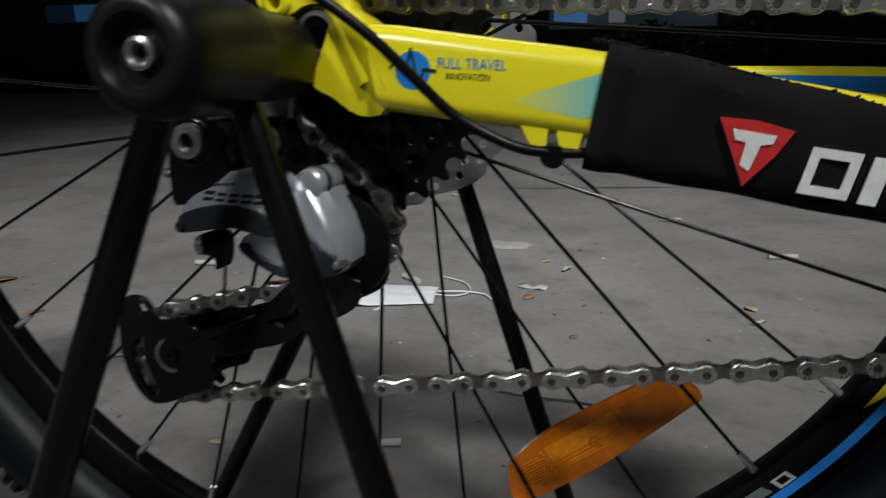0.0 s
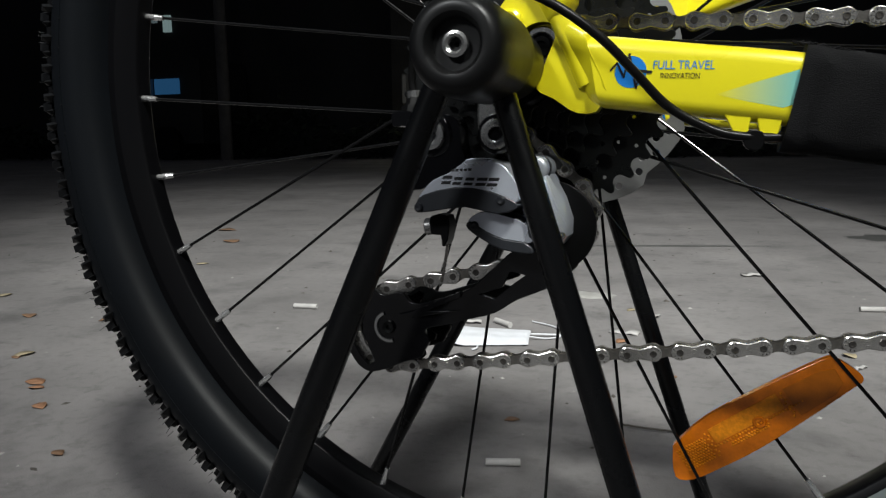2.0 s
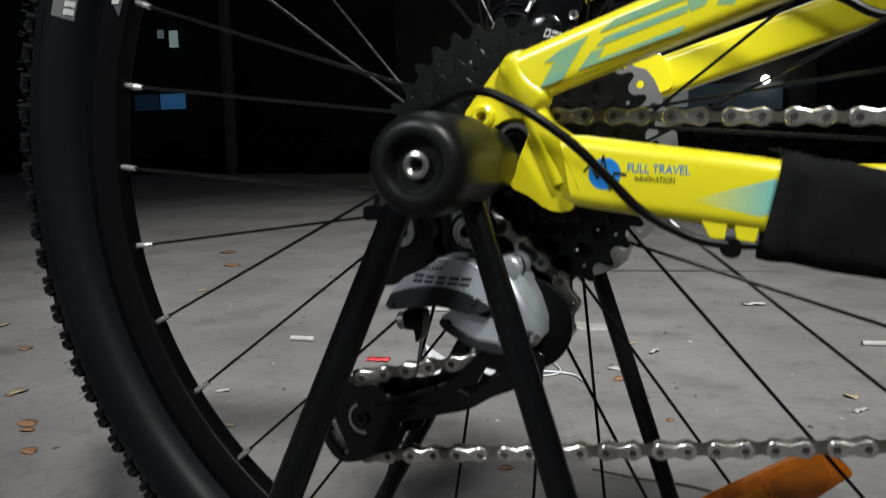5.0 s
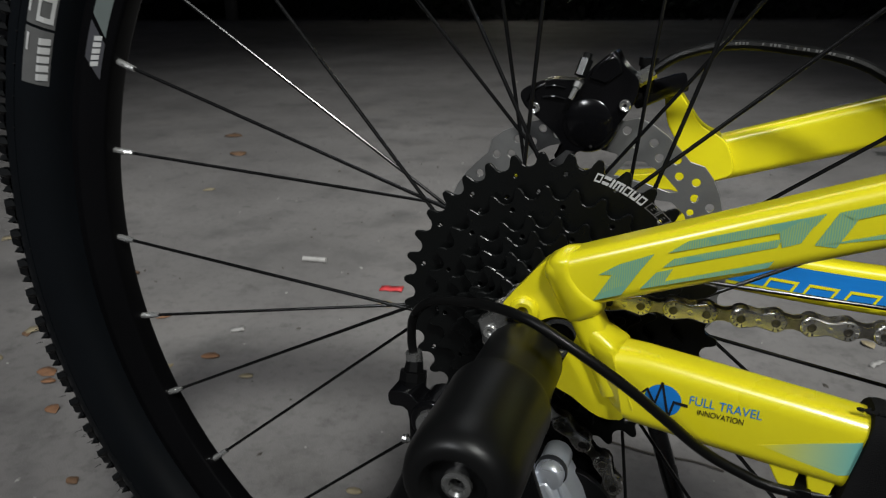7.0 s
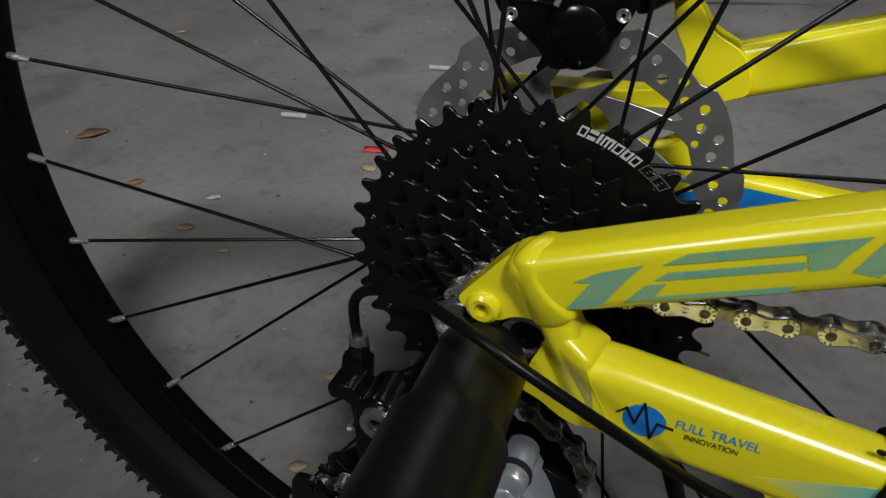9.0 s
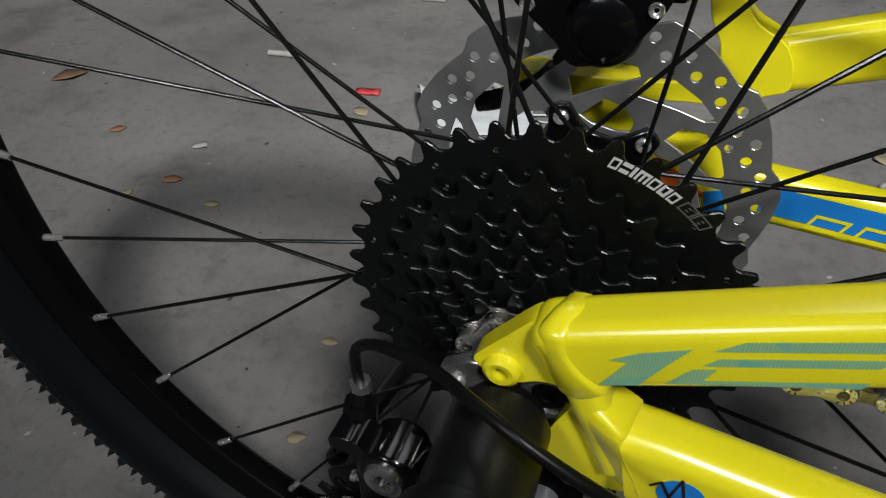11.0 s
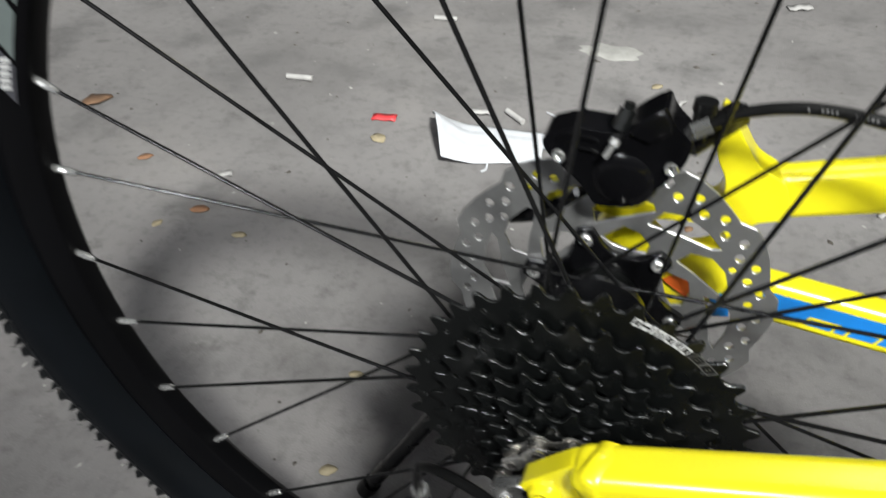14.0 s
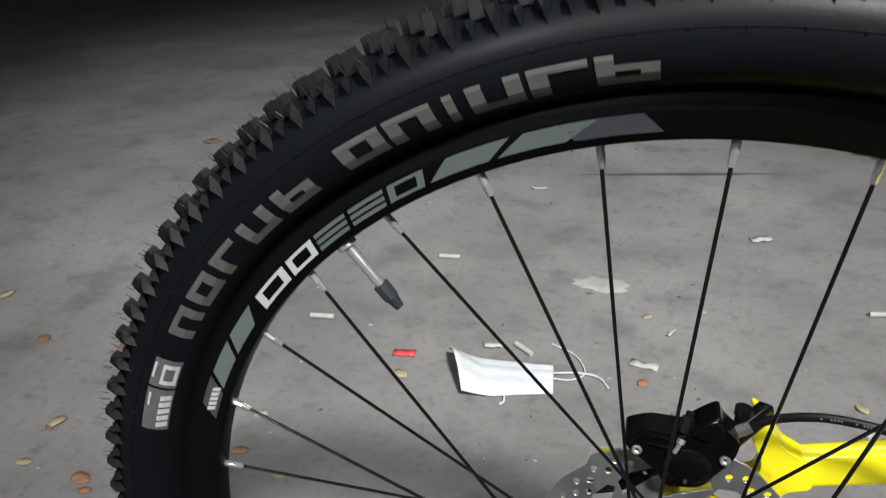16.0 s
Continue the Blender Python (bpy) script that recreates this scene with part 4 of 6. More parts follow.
def build_chain(bike):
    chain = tagged(new("chain"), label="nickel-plated bicycle chain")
    chain.parent = bike
    # the chain runs from the outermost sprocket a little inwards to the chainring
    chain.matrix_basis = Matrix.Rotation(radians(2.85), 4, "Z")
    ob = bmesh.new()
    add_lathe(ob, [(0.0006, -0.0037), (0.0008, -0.0038), (0.0014, -0.0038), (0.0015, -0.0036)], 10, Vector((0.00635, 0, 0)))
    add_shell(ob, link_outline(0.0042, 0.0027), -0.0028, link_outline(0.0041, 0.0026), -0.0033)
    add_shell(ob, link_outline(0.0041, 0.0026), -0.0033, link_outline(0.0036, 0.0021), -0.0036)
    add_shell(ob, link_outline(0.0042, 0.0027), 0.0028, link_outline(0.0040, 0.0025), 0.0036)
    plain = len(ob.faces)
    for cx in (0.0, 0.0127):
        add_lathe(ob, [(0.0001, -0.0037), (0.0009, -0.0037), (0.0011, -0.0040), (0.0016, -0.0040), (0.0018, -0.0034)], 10, Vector((cx, 0, 0)))
        add_cyl(ob, (cx, -0.0036, 0), (cx, 0.0038, 0), 0.0018, n=10)
        for k in range(7):
            a = radians(90 + (k - 3) * 34 + (90 if cx == 0 else -90))
            u, v = math.cos(a), math.sin(a)
            add_cyl(ob, (cx + 0.0025 * u, -0.0037, 0.0025 * v), (cx + 0.0034 * u, -0.0037, 0.0034 * v), 0.00022, n=4, caps=False)
    for f in list(ob.faces)[plain:]:
        f.material_index = 1
    ib = bmesh.new()
    for y in (-0.0025, 0.0017):
        add_plate(ib, [link_outline(0.0034, 0.0020)], y, y + 0.0008)
    for cx in (0.0, 0.0127):
        add_cyl(ib, (cx, -0.0017, 0), (cx, 0.0017, 0), 0.0038, n=12)
    path = chain_path()
    pins, last = [path[0]], path[0]
    for p in path:
        if (p - last).length >= 0.0127:
            last = last + (p - last).normalized() * 0.0127
            pins.append(last)
    first = {}
    for k, (a, b) in enumerate(zip(pins, pins[1:])):
        ang = math.atan2(b.y - a.y, b.x - a.x)
        m = Matrix.Translation((a.x, -0.0630, a.y)) @ Matrix.Rotation(-ang, 4, "Y")
        kind = "outer_link" if k % 2 else "inner_link"
        if kind in first:
            again(kind, first[kind], m, chain)
        else:
            first[kind] = part(kind, ob if k % 2 else ib, [CHAIN, CHAIN_PIN] if k % 2 else CHAIN_DARK, chain, smooth=True, angle=30)
            first[kind].matrix_basis = m
    return chain


# ---- frame ----
def fillet(seam, outer, core, bulge, deep=0.006):
    """A smooth weld lofted between two edges, full towards the outside of a core point."""
    bm = bmesh.new()
    core = Vector(core)
    rows = []
    for a, b in zip(smooth_path(seam, 6), smooth_path(outer, 6)):
        mid = (a + b) / 2
        inward = (core - mid).normalized()
        row = [bm.verts.new(a + inward * deep)]
        for k in range(9):
            u = k / 8
            row.append(bm.verts.new(a.lerp(b, u) - inward * bulge * math.sin(math.pi * u) ** 0.8))
        row.append(bm.verts.new(b + inward * deep))
        rows.append(row)
    for p, q in zip(rows, rows[1:]):
        for k in range(len(p)):
            bm.faces.new((p[k], p[k - 1], q[k - 1], q[k]))
    bm.faces.new(rows[0])
    bm.faces.new(list(reversed(rows[-1])))
    return bm


def written(name, text, size, x, y, z, slope, mat, parent, width):
    """Lettering on an upright face towards -y, from its left end, stretched to a width."""
    cu = bpy.data.curves.new(name, "FONT")
    cu.body, cu.size, cu.extrude = text, size, 0.00005
    tmp = new("lettering", cu)
    me = bpy.data.meshes.new_from_object(tmp.evaluated_get(bpy.context.evaluated_depsgraph_get()))
    bpy.data.objects.remove(tmp)
    xs = [v.co.x for v in me.vertices]
    k = width / (max(xs) - min(xs))
    me.transform(drawn["set"] @ Matrix.Translation((x, y, z)) @ Matrix.Rotation(-slope, 4, "Y") @ Matrix.Rotation(radians(90), 4, "X") @ Matrix.Diagonal((k, 1, 1, 1)) @ Matrix.Translation((-min(xs), 0, 0)))
    me.materials.append(mat)
    ob = new(name, me)
    ob.parent = parent
    return ob


def build_drive_side(bike):
    # chainstay: a deep rectangular tube with round edges
    path = smooth_path([(0.041, -0.0635, 0.3380), (0.08, -0.0635, 0.3315), (0.125, -0.0635, 0.3240), (0.20, -0.061, 0.309), (0.30, -0.052, 0.283), (0.40, -0.044, 0.26)], 6)
    bm = add_sweep(bmesh.new(), path, rounded_box(0.0192, 0.0290, 0.0066, 6))
    for v in bm.verts:
        if v.co.x < 0.0445:
            v.co.x += (0.3380 - v.co.z) * 0.35
        if v.co.z > 0.3405 - 0.17 * (v.co.x - 0.04):
            v.co.z += 0.0026 * max(0.0, 1 - max(0.0, v.co.x - 0.04) / 0.16)
    cs = part("chain_stay", bm, YELLOW, bike, "bright yellow painted aluminium chainstay")
    y = -0.07322
    # print on its side
    part("aqua_wedge", polygon_patch([(0.0925, 0.3248), (0.1085, 0.3288), (0.1245, 0.3325), (0.1245, 0.3192), (0.1185, 0.3176), (0.1050, 0.3211)], y - 0.0001), AQUA_FADE, cs, "aqua printed wedge", smooth=False)
    part("blue_disc", polygon_patch(circle(0.0577, 0.3370, 0.0068, 28), y), BLUE_INK, cs, "blue printed disc", smooth=False)
    zig = [(0.0492, 0.3385), (0.0520, 0.3412), (0.0548, 0.3352), (0.0573, 0.3445), (0.0600, 0.3302), (0.0618, 0.3372), (0.0662, 0.3362)]
    bm = bmesh.new()
    for (x0, z0), (x1, z1) in zip(zig, zig[1:]):
        d = Vector((x1 - x0, z1 - z0)).normalized() * 0.00042
        add_plate(bm, [[(x0 - d.y - d.x, z0 + d.x - d.y), (x1 - d.y + d.x, z1 + d.x + d.y), (x1 + d.y + d.x, z1 - d.x + d.y), (x0 + d.y - d.x, z0 - d.x - d.y)]], y - 0.0002, y - 0.0001)
    add_plate(bm, [[(0.0622, 0.3364), (0.0668, 0.3356), (0.0668, 0.3368), (0.0622, 0.3376)]], y - 0.00022, y - 0.0001)
    part("black_trace", bm, BLACK_INK, cs, "black zigzag line", smooth=False)
    written("blue_lettering", "FULL TRAVEL", 0.0052, 0.0672, y - 0.00012, 0.3374, radians(-5.0), BLUE_INK, cs, 0.0250)
    written("black_lettering", "INNOVATION", 0.0034, 0.0702, y - 0.00012, 0.3333, radians(-5.0), BLACK_INK, cs, 0.0160)
    # cable stop under the tube
    bm = bmesh.new()
    for tab in ([(0.0966, 0.3180), (0.1060, 0.3165), (0.1060, 0.3115), (0.1052, 0.3068), (0.1030, 0.3060), (0.1002, 0.3085), (0.0976, 0.3135)],
                [(0.1098, 0.3155), (0.1182, 0.3140), (0.1180, 0.3105), (0.1168, 0.3062), (0.1138, 0.3045), (0.1108, 0.3056), (0.1098, 0.3095)]):
        part("cable_stop", plate([soft_loop(tab, 2)], -0.0715, -0.0610), YELLOW, cs, "rounded yellow cable stop", bevel=0.0016)
    part("cable_clip", plate([soft_loop([(0.1040, 0.3085), (0.1112, 0.3085), (0.1118, 0.3030), (0.1095, 0.3008), (0.1062, 0.3012), (0.1040, 0.3035)], 2)], -0.0738, -0.0620), MATT_BLACK, cs, "black cable clip", bevel=0.0012)

    # black neoprene sleeve
    path = smooth_path([(0.1225, -0.0635, 0.3215), (0.145, -0.0630, 0.3165), (0.20, -0.0625, 0.3030), (0.26, -0.060, 0.2872), (0.33, -0.055, 0.2690)], 8)
    secs = []
    for k, p in enumerate(path):
        w = 0.0250 if k else 0.0235
        h = max(0.031, 0.0448 - 0.088 * (p.x - 0.1225)) + 0.0007 * math.sin(k * 0.9)
        secs.append([(u + 0.0005 * math.sin(7 * v * 100 + k), v) for u, v in rounded_box(w, h, 0.010, 6)])
    sleeve = part("chainstay_sleeve", add_sweep(bmesh.new(), path, secs), NEOPRENE, bike, "black neoprene chainstay protector sleeve")
    bm = bmesh.new()
    rng = random.Random(4)
    top = [p + Vector((0, -0.006, 0.5 * max(0.031, 0.0448 - 0.088 * (p.x - 0.1225)) - 0.0005)) for p in path]
    for k in range(len(top) - 1):
        for j in range(3):
            p = top[k].lerp(top[k + 1], j / 3)
            add_cyl(bm, p, p + Vector((rng.uniform(-0.002, 0.002), rng.uniform(-0.001, 0.001), rng.uniform(0.0004, 0.0013))), 0.0010, 0.0004, 5)
    part("seam", bm, NEOPRENE, sleeve, "frayed hook-and-loop seam")
    part("red_badge", plate([[(0.1625, 0.3172), (0.1745, 0.3155), (0.1848, 0.3120), (0.1792, 0.3040), (0.1702, 0.2948), (0.1668, 0.3050)]], -0.0752, -0.0775), RED_CLOTH, sleeve, "red woven badge", smooth=False)
    part("white_badge_mark", plate([[(0.1665, 0.3135), (0.1795, 0.3108), (0.1785, 0.3082), (0.1750, 0.3080), (0.1718, 0.2998), (0.1690, 0.3018), (0.1705, 0.3090), (0.1672, 0.3100)]], -0.0774, -0.0781), WHITE_CLOTH, sleeve, "white embroidered mark", smooth=False)
    bm = bmesh.new()
    for x, z in ((0.1885, 0.3070), (0.2060, 0.3035), (0.2240, 0.2995)):
        for x0, z0, x1, z1 in SHAPES["ring" if x < 0.19 else "hook"]:
            s = 0.0145
            q = [(x + s * u + 0.004 * v - 0.002, z - 0.0145 + s * v - 0.18 * s * u) for u, v in ((x0, z0), (x1, z0), (x1, z1), (x0, z1))]
            add_plate(bm, [q], -0.0752, -0.0764)
    part("white_print", bm, WHITE_CLOTH, sleeve, "white embroidered blocks", smooth=False)

    # seat stay
    path = smooth_path([(0.0195, -0.0640, 0.3797), (0.08, -0.0609, 0.3987), (0.16, -0.0568, 0.4237), (0.26, -0.0515, 0.4550), (0.36, -0.046, 0.486)], 6)
    d = (path[1] - path[0]).normalized()
    cap = ((0.0072, 0.62), (0.0068, 0.74), (0.0055, 0.88), (0.0035, 0.97), (0.0015, 1.0))
    section = rounded_box(0.0182, 0.0222, 0.0052, 6)
    secs = [[(u * f, v * f) for u, v in section] for g, f in cap] + [section] * len(path)
    bm = add_sweep(bmesh.new(), [path[0] - d * g for g, f in cap] + path, secs)
    for v in bm.verts:
        if v.co.x < 0.0230:
            v.co.x += max(0.0, 0.3800 - v.co.z) * 0.75
    ss = part("seat_stay", bm, YELLOW, bike, "bright yellow painted seatstay tube", angle=60)
    bm = bmesh.new()
    lean = lambda x: -0.0733 + (x - 0.02) * 0.0515
    def ink(pts):
        vs = [bm.verts.new((x, lean(x) - 0.0001, z)) for x, z in pts]
        bm.faces.new(vs)
    ink([(0.0321, 0.3853), (0.0395, 0.3901), (0.0515, 0.3949), (0.0470, 0.3885), (0.0405, 0.3781), (0.0305, 0.3749), (0.0370, 0.3857)])
    ink([(0.0560, 0.3955), (0.0625, 0.4005), (0.1040, 0.4125), (0.1010, 0.4080), (0.0635, 0.3975)])
    ink([(0.0905, 0.4058), (0.1008, 0.4083), (0.0975, 0.4020), (0.0920, 0.4000)])
    ink([(0.0545, 0.3900), (0.0580, 0.3935), (0.0920, 0.4032), (0.0905, 0.4000), (0.0560, 0.3902)])
    ink([(0.0470, 0.3810), (0.0525, 0.3880), (0.0580, 0.3897), (0.0555, 0.3848), (0.0900, 0.3950), (0.0885, 0.3925)])
    ink([(0.1075, 0.4130), (0.1420, 0.4235), (0.1395, 0.4195), (0.1115, 0.4105)])
    ink([(0.1075, 0.4130), (0.1130, 0.4108), (0.1080, 0.4010), (0.1015, 0.4015)])
    ink([(0.1015, 0.4012), (0.1080, 0.4030), (0.1370, 0.4110), (0.1345, 0.4075)])
    part("aqua_figure", bm, AQUA, ss, "aqua hatched slanted figures", smooth=False)

    # dropout: the forged joint of the two stays with its hole and hanger seat
    plate_pts = [(-0.0068, 0.3655), (-0.0040, 0.3705), (0.0010, 0.3762), (0.0092, 0.3855), (0.0130, 0.3875), (0.0200, 0.3875), (0.0285, 0.3720), (0.0330, 0.3600), (0.0400, 0.3480), (0.0440, 0.3240), (0.0330, 0.3212), (0.0220, 0.3285),
                 (0.0140, 0.3335), (0.0175, 0.3430), (0.0215, 0.3520), (0.0232, 0.3570), (0.0205, 0.3628), (0.0130, 0.3630), (0.0070, 0.3602), (0.0000, 0.3598)]
    drop = part("dropout", plate([soft_loop(plate_pts, 3), circle(0.0022, 0.3650, 0.0023, 14)], -0.0668, -0.0585), YELLOW, bike, "forged yellow dropout with threaded eyelet", bevel=0.0022, segments=3)
    path = smooth_path([(0.0205, -0.0625, 0.3800), (0.0240, -0.0625, 0.3700), (0.0270, -0.0625, 0.3630), (0.0300, -0.0625, 0.3560), (0.0350, -0.0625, 0.3440), (0.0390, -0.0625, 0.3340)], 5)
    part("neck", add_sweep(bmesh.new(), path, rounded_box(0.0165, 0.0115, 0.0046, 5), steep=True), YELLOW, drop, "smooth forged yellow neck", angle=60)
    seam = [(0.0255, -0.0560, 0.3910), (0.0232, -0.0640, 0.3925), (0.0207, -0.0722, 0.3900), (0.0203, -0.0737, 0.3868), (0.0216, -0.0737, 0.3828), (0.0256, -0.0737, 0.3776), (0.0298, -0.0735, 0.3742), (0.0328, -0.0720, 0.3712), (0.0340, -0.0650, 0.3690)]
    edge = [(0.0175, -0.0560, 0.3890), (0.0160, -0.0635, 0.3912), (0.0132, -0.0692, 0.3888), (0.0116, -0.0694, 0.3832), (0.0132, -0.0690, 0.3777), (0.0160, -0.0690, 0.3717), (0.0186, -0.0690, 0.3668), (0.0210, -0.0685, 0.3628), (0.0245, -0.0640, 0.3610)]
    part("weld_bead", fillet(seam, edge, (0.0290, -0.0560, 0.3800), 0.0016), YELLOW, drop, "broad smooth weld of the seatstay", angle=70)
    seam = [(0.0425, -0.0560, 0.3540), (0.0412, -0.0650, 0.3555), (0.0396, -0.0718, 0.3555), (0.0385, -0.0733, 0.3535), (0.0395, -0.0733, 0.3490), (0.0417, -0.0733, 0.3435), (0.0450, -0.0733, 0.3365), (0.0472, -0.0730, 0.3295), (0.0474, -0.0680, 0.3240)]
    edge = [(0.0335, -0.0570, 0.3600), (0.0312, -0.0640, 0.3625), (0.0280, -0.0690, 0.3628), (0.0252, -0.0692, 0.3590), (0.0262, -0.0688, 0.3535), (0.0295, -0.0684, 0.3465), (0.0335, -0.0684, 0.3390), (0.0370, -0.0680, 0.3310), (0.0395, -0.0650, 0.3240)]
    part("weld_bead", fillet(seam, edge, (0.0400, -0.0560, 0.3450), 0.0006), YELLOW, drop, "broad smooth weld of the chainstay", angle=70)
    bm = bmesh.new()
    add_lathe(bm, [(0.0023, 0.0), (0.0025, -0.0028), (0.0042, -0.0032), (0.0056, -0.0022), (0.0060, 0.001)], 24, Vector((0.0022, -0.0668, 0.3650)))
    part("eyelet", bm, YELLOW, drop, "yellow threaded eyelet")
    # hanger and axle hardware
    keep, drawn["set"] = drawn["set"], None
    hang = part("gear_hanger", plate([[(-0.0212, 0.3820), (-0.0105, 0.3885), (-0.0055, 0.3885), (0.0035, 0.3830), (0.0035, 0.3640), (0.0010, 0.3420), (-0.0040, 0.3330), (-0.0110, 0.3310), (-0.0170, 0.3360), (-0.0175, 0.3480), (-0.0165, 0.3650), (-0.0190, 0.3750)]], -0.0815, -0.0760), STEEL, bike, "silver alloy gear hanger", bevel=0.0012)
    bm = bmesh.new()
    add_lathe(bm, [(0.0011, 0.001), (0.0014, -0.0010), (0.0026, -0.0012), (0.0031, 0.001)], 14, Vector((-0.0152, -0.0818, 0.3780)))
    part("hanger_screw", bm, CHROME, hang, "small bright screw")
    drawn["set"] = keep
    washer = part("axle_washer", lathe([(0.0095, -0.0660), (0.0125, -0.0660), (0.0125, -0.0712), (0.0115, -0.0722), (0.0095, -0.0722)], 40, Vector((0.0035, 0, 0.3460))), MATT_BLACK, bike, "dark axle washer")
    part("axle_ring", lathe([(0.0056, -0.0600), (0.0058, -0.0632), (0.0066, -0.0642), (0.0086, -0.0642), (0.0093, -0.0632), (0.0093, -0.0600)], 32, Vector((0.0158, 0, 0.3530))), STEEL, washer, "bright round fixing ring")
    part("ring_core", lathe([(0.0002, -0.0628), (0.0024, -0.0628), (0.0026, -0.0638), (0.0046, -0.0638), (0.0058, -0.0615), (0.0058, -0.0600)], 20, Vector((0.0158, 0, 0.3530))), MATT_BLACK, washer)


def build_far_frame(bike):
    ss = part("seat_stay", add_sweep(bmesh.new(), smooth_path([(0.056, 0.0905, 0.3950), (0.072, 0.0905, 0.4000), (0.157, 0.0890, 0.4249), (0.26, 0.083, 0.455), (0.36, 0.073, 0.485)], 6), rounded_box(0.0165, 0.0250, 0.0052, 5)), YELLOW, bike, "bright yellow painted seatstay tube")
    line = smooth_path([(0.050, 0.0905, 0.3400), (0.086, 0.0905, 0.3362), (0.151, 0.0890, 0.3306), (0.26, 0.083, 0.3262), (0.40, 0.068, 0.3165)], 6)
    cs = part("chain_stay", add_sweep(bmesh.new(), line, rounded_box(0.0165, 0.0265, 0.0050, 5)), YELLOW, bike, "yellow chainstay with a blue printed band")

    def on_face(x, up, proud):
        for p, q in zip(line, line[1:]):
            if p.x <= x <= q.x:
                f = (x - p.x) / (q.x - p.x)
                c = p.lerp(q, f)
                return Vector((x, c.y - 0.00825 - proud, c.z + up))
        return line[0]

    # band and plain outlined shapes on the inner face
    bm = bmesh.new()
    xs = [0.080 + 0.009 * k for k in range(31)]
    lo = [bm.verts.new(on_face(x, -0.0062, 0.0003)) for x in xs]
    hi = [bm.verts.new(on_face(x, 0.0084, 0.0003)) for x in xs]
    for k in range(len(xs) - 1):
        bm.faces.new((lo[k], lo[k + 1], hi[k + 1], hi[k]))
    part("blue_band", bm, BLUE_INK, cs, "blue printed band", smooth=False)
    x = 0.100
    w = 0.0155
    for k in range(9):
        bm = bmesh.new()
        for x0, z0, x1, z1 in SHAPES["ring"]:
            x0, x1 = (0.0, 0.10) if x1 < 0.5 else (0.90, 1.0) if x0 > 0.5 else (0.1, 0.9)
            bm.faces.new([bm.verts.new(on_face(x + w * u + 0.0045 * v, -0.0088 + 0.0088 * v, 0.0006)) for u, v in ((x0, z0), (x1, z0), (x1, z1), (x0, z1))])
        part("yellow_outline", bm, YELLOW, cs, "yellow printed shape", smooth=False)
        x += w + 0.005
    pts = [(0.0455, 0.4385), (0.0530, 0.4285), (0.0605, 0.4185), (0.0735, 0.4100), (0.0780, 0.3930), (0.0640, 0.3850), (0.0600, 0.3640), (0.0640, 0.3460), (0.0600, 0.3240), (0.0400, 0.3230), (0.0100, 0.3320), (-0.0100, 0.3400),
           (-0.0140, 0.3520), (-0.0060, 0.3680), (0.0040, 0.3765), (-0.0200, 0.3790), (-0.0440, 0.3790), (-0.0450, 0.3860), (-0.0200, 0.3880), (0.0200, 0.3890), (0.0430, 0.3930), (0.0480, 0.4000), (0.0475, 0.4090), (0.0415, 0.4215), (0.0395, 0.4400)]
    holes = [soft_loop([(0.016, 0.3780), (0.046, 0.3820), (0.0550, 0.3750), (0.0515, 0.3660), (0.036, 0.3590), (0.022, 0.3660)]), circle(0, 0.3475, 0.0055, 16)]
    part("dropout", plate([soft_loop(pts)] + holes, 0.0785, 0.0960), YELLOW, bike, "forged yellow dropout with brake mount", bevel=0.0040, segments=4)
    part("axle_nut", cyl((0, 0.0960, 0.3475), (0, 0.1040, 0.3475), 0.0085, n=6), STEEL_BLACK, bike)
    part("blue_tag", plate([[(0.0547, 0.3390), (0.0635, 0.3415), (0.0665, 0.3265), (0.0575, 0.3240)]], 0.0784, 0.0776), BLUE_INK, bike, "small blue sticker", smooth=False)
    part("orange_tag", plate([[(0.030, 0.3430), (0.044, 0.3335), (0.055, 0.3370), (0.048, 0.3460), (0.037, 0.3490)]], 0.0782, 0.0770), surface("orange_sticker", (0.75, 0.14, 0.02), 0.5, vary=0.2), bike, "small orange sticker", smooth=False)


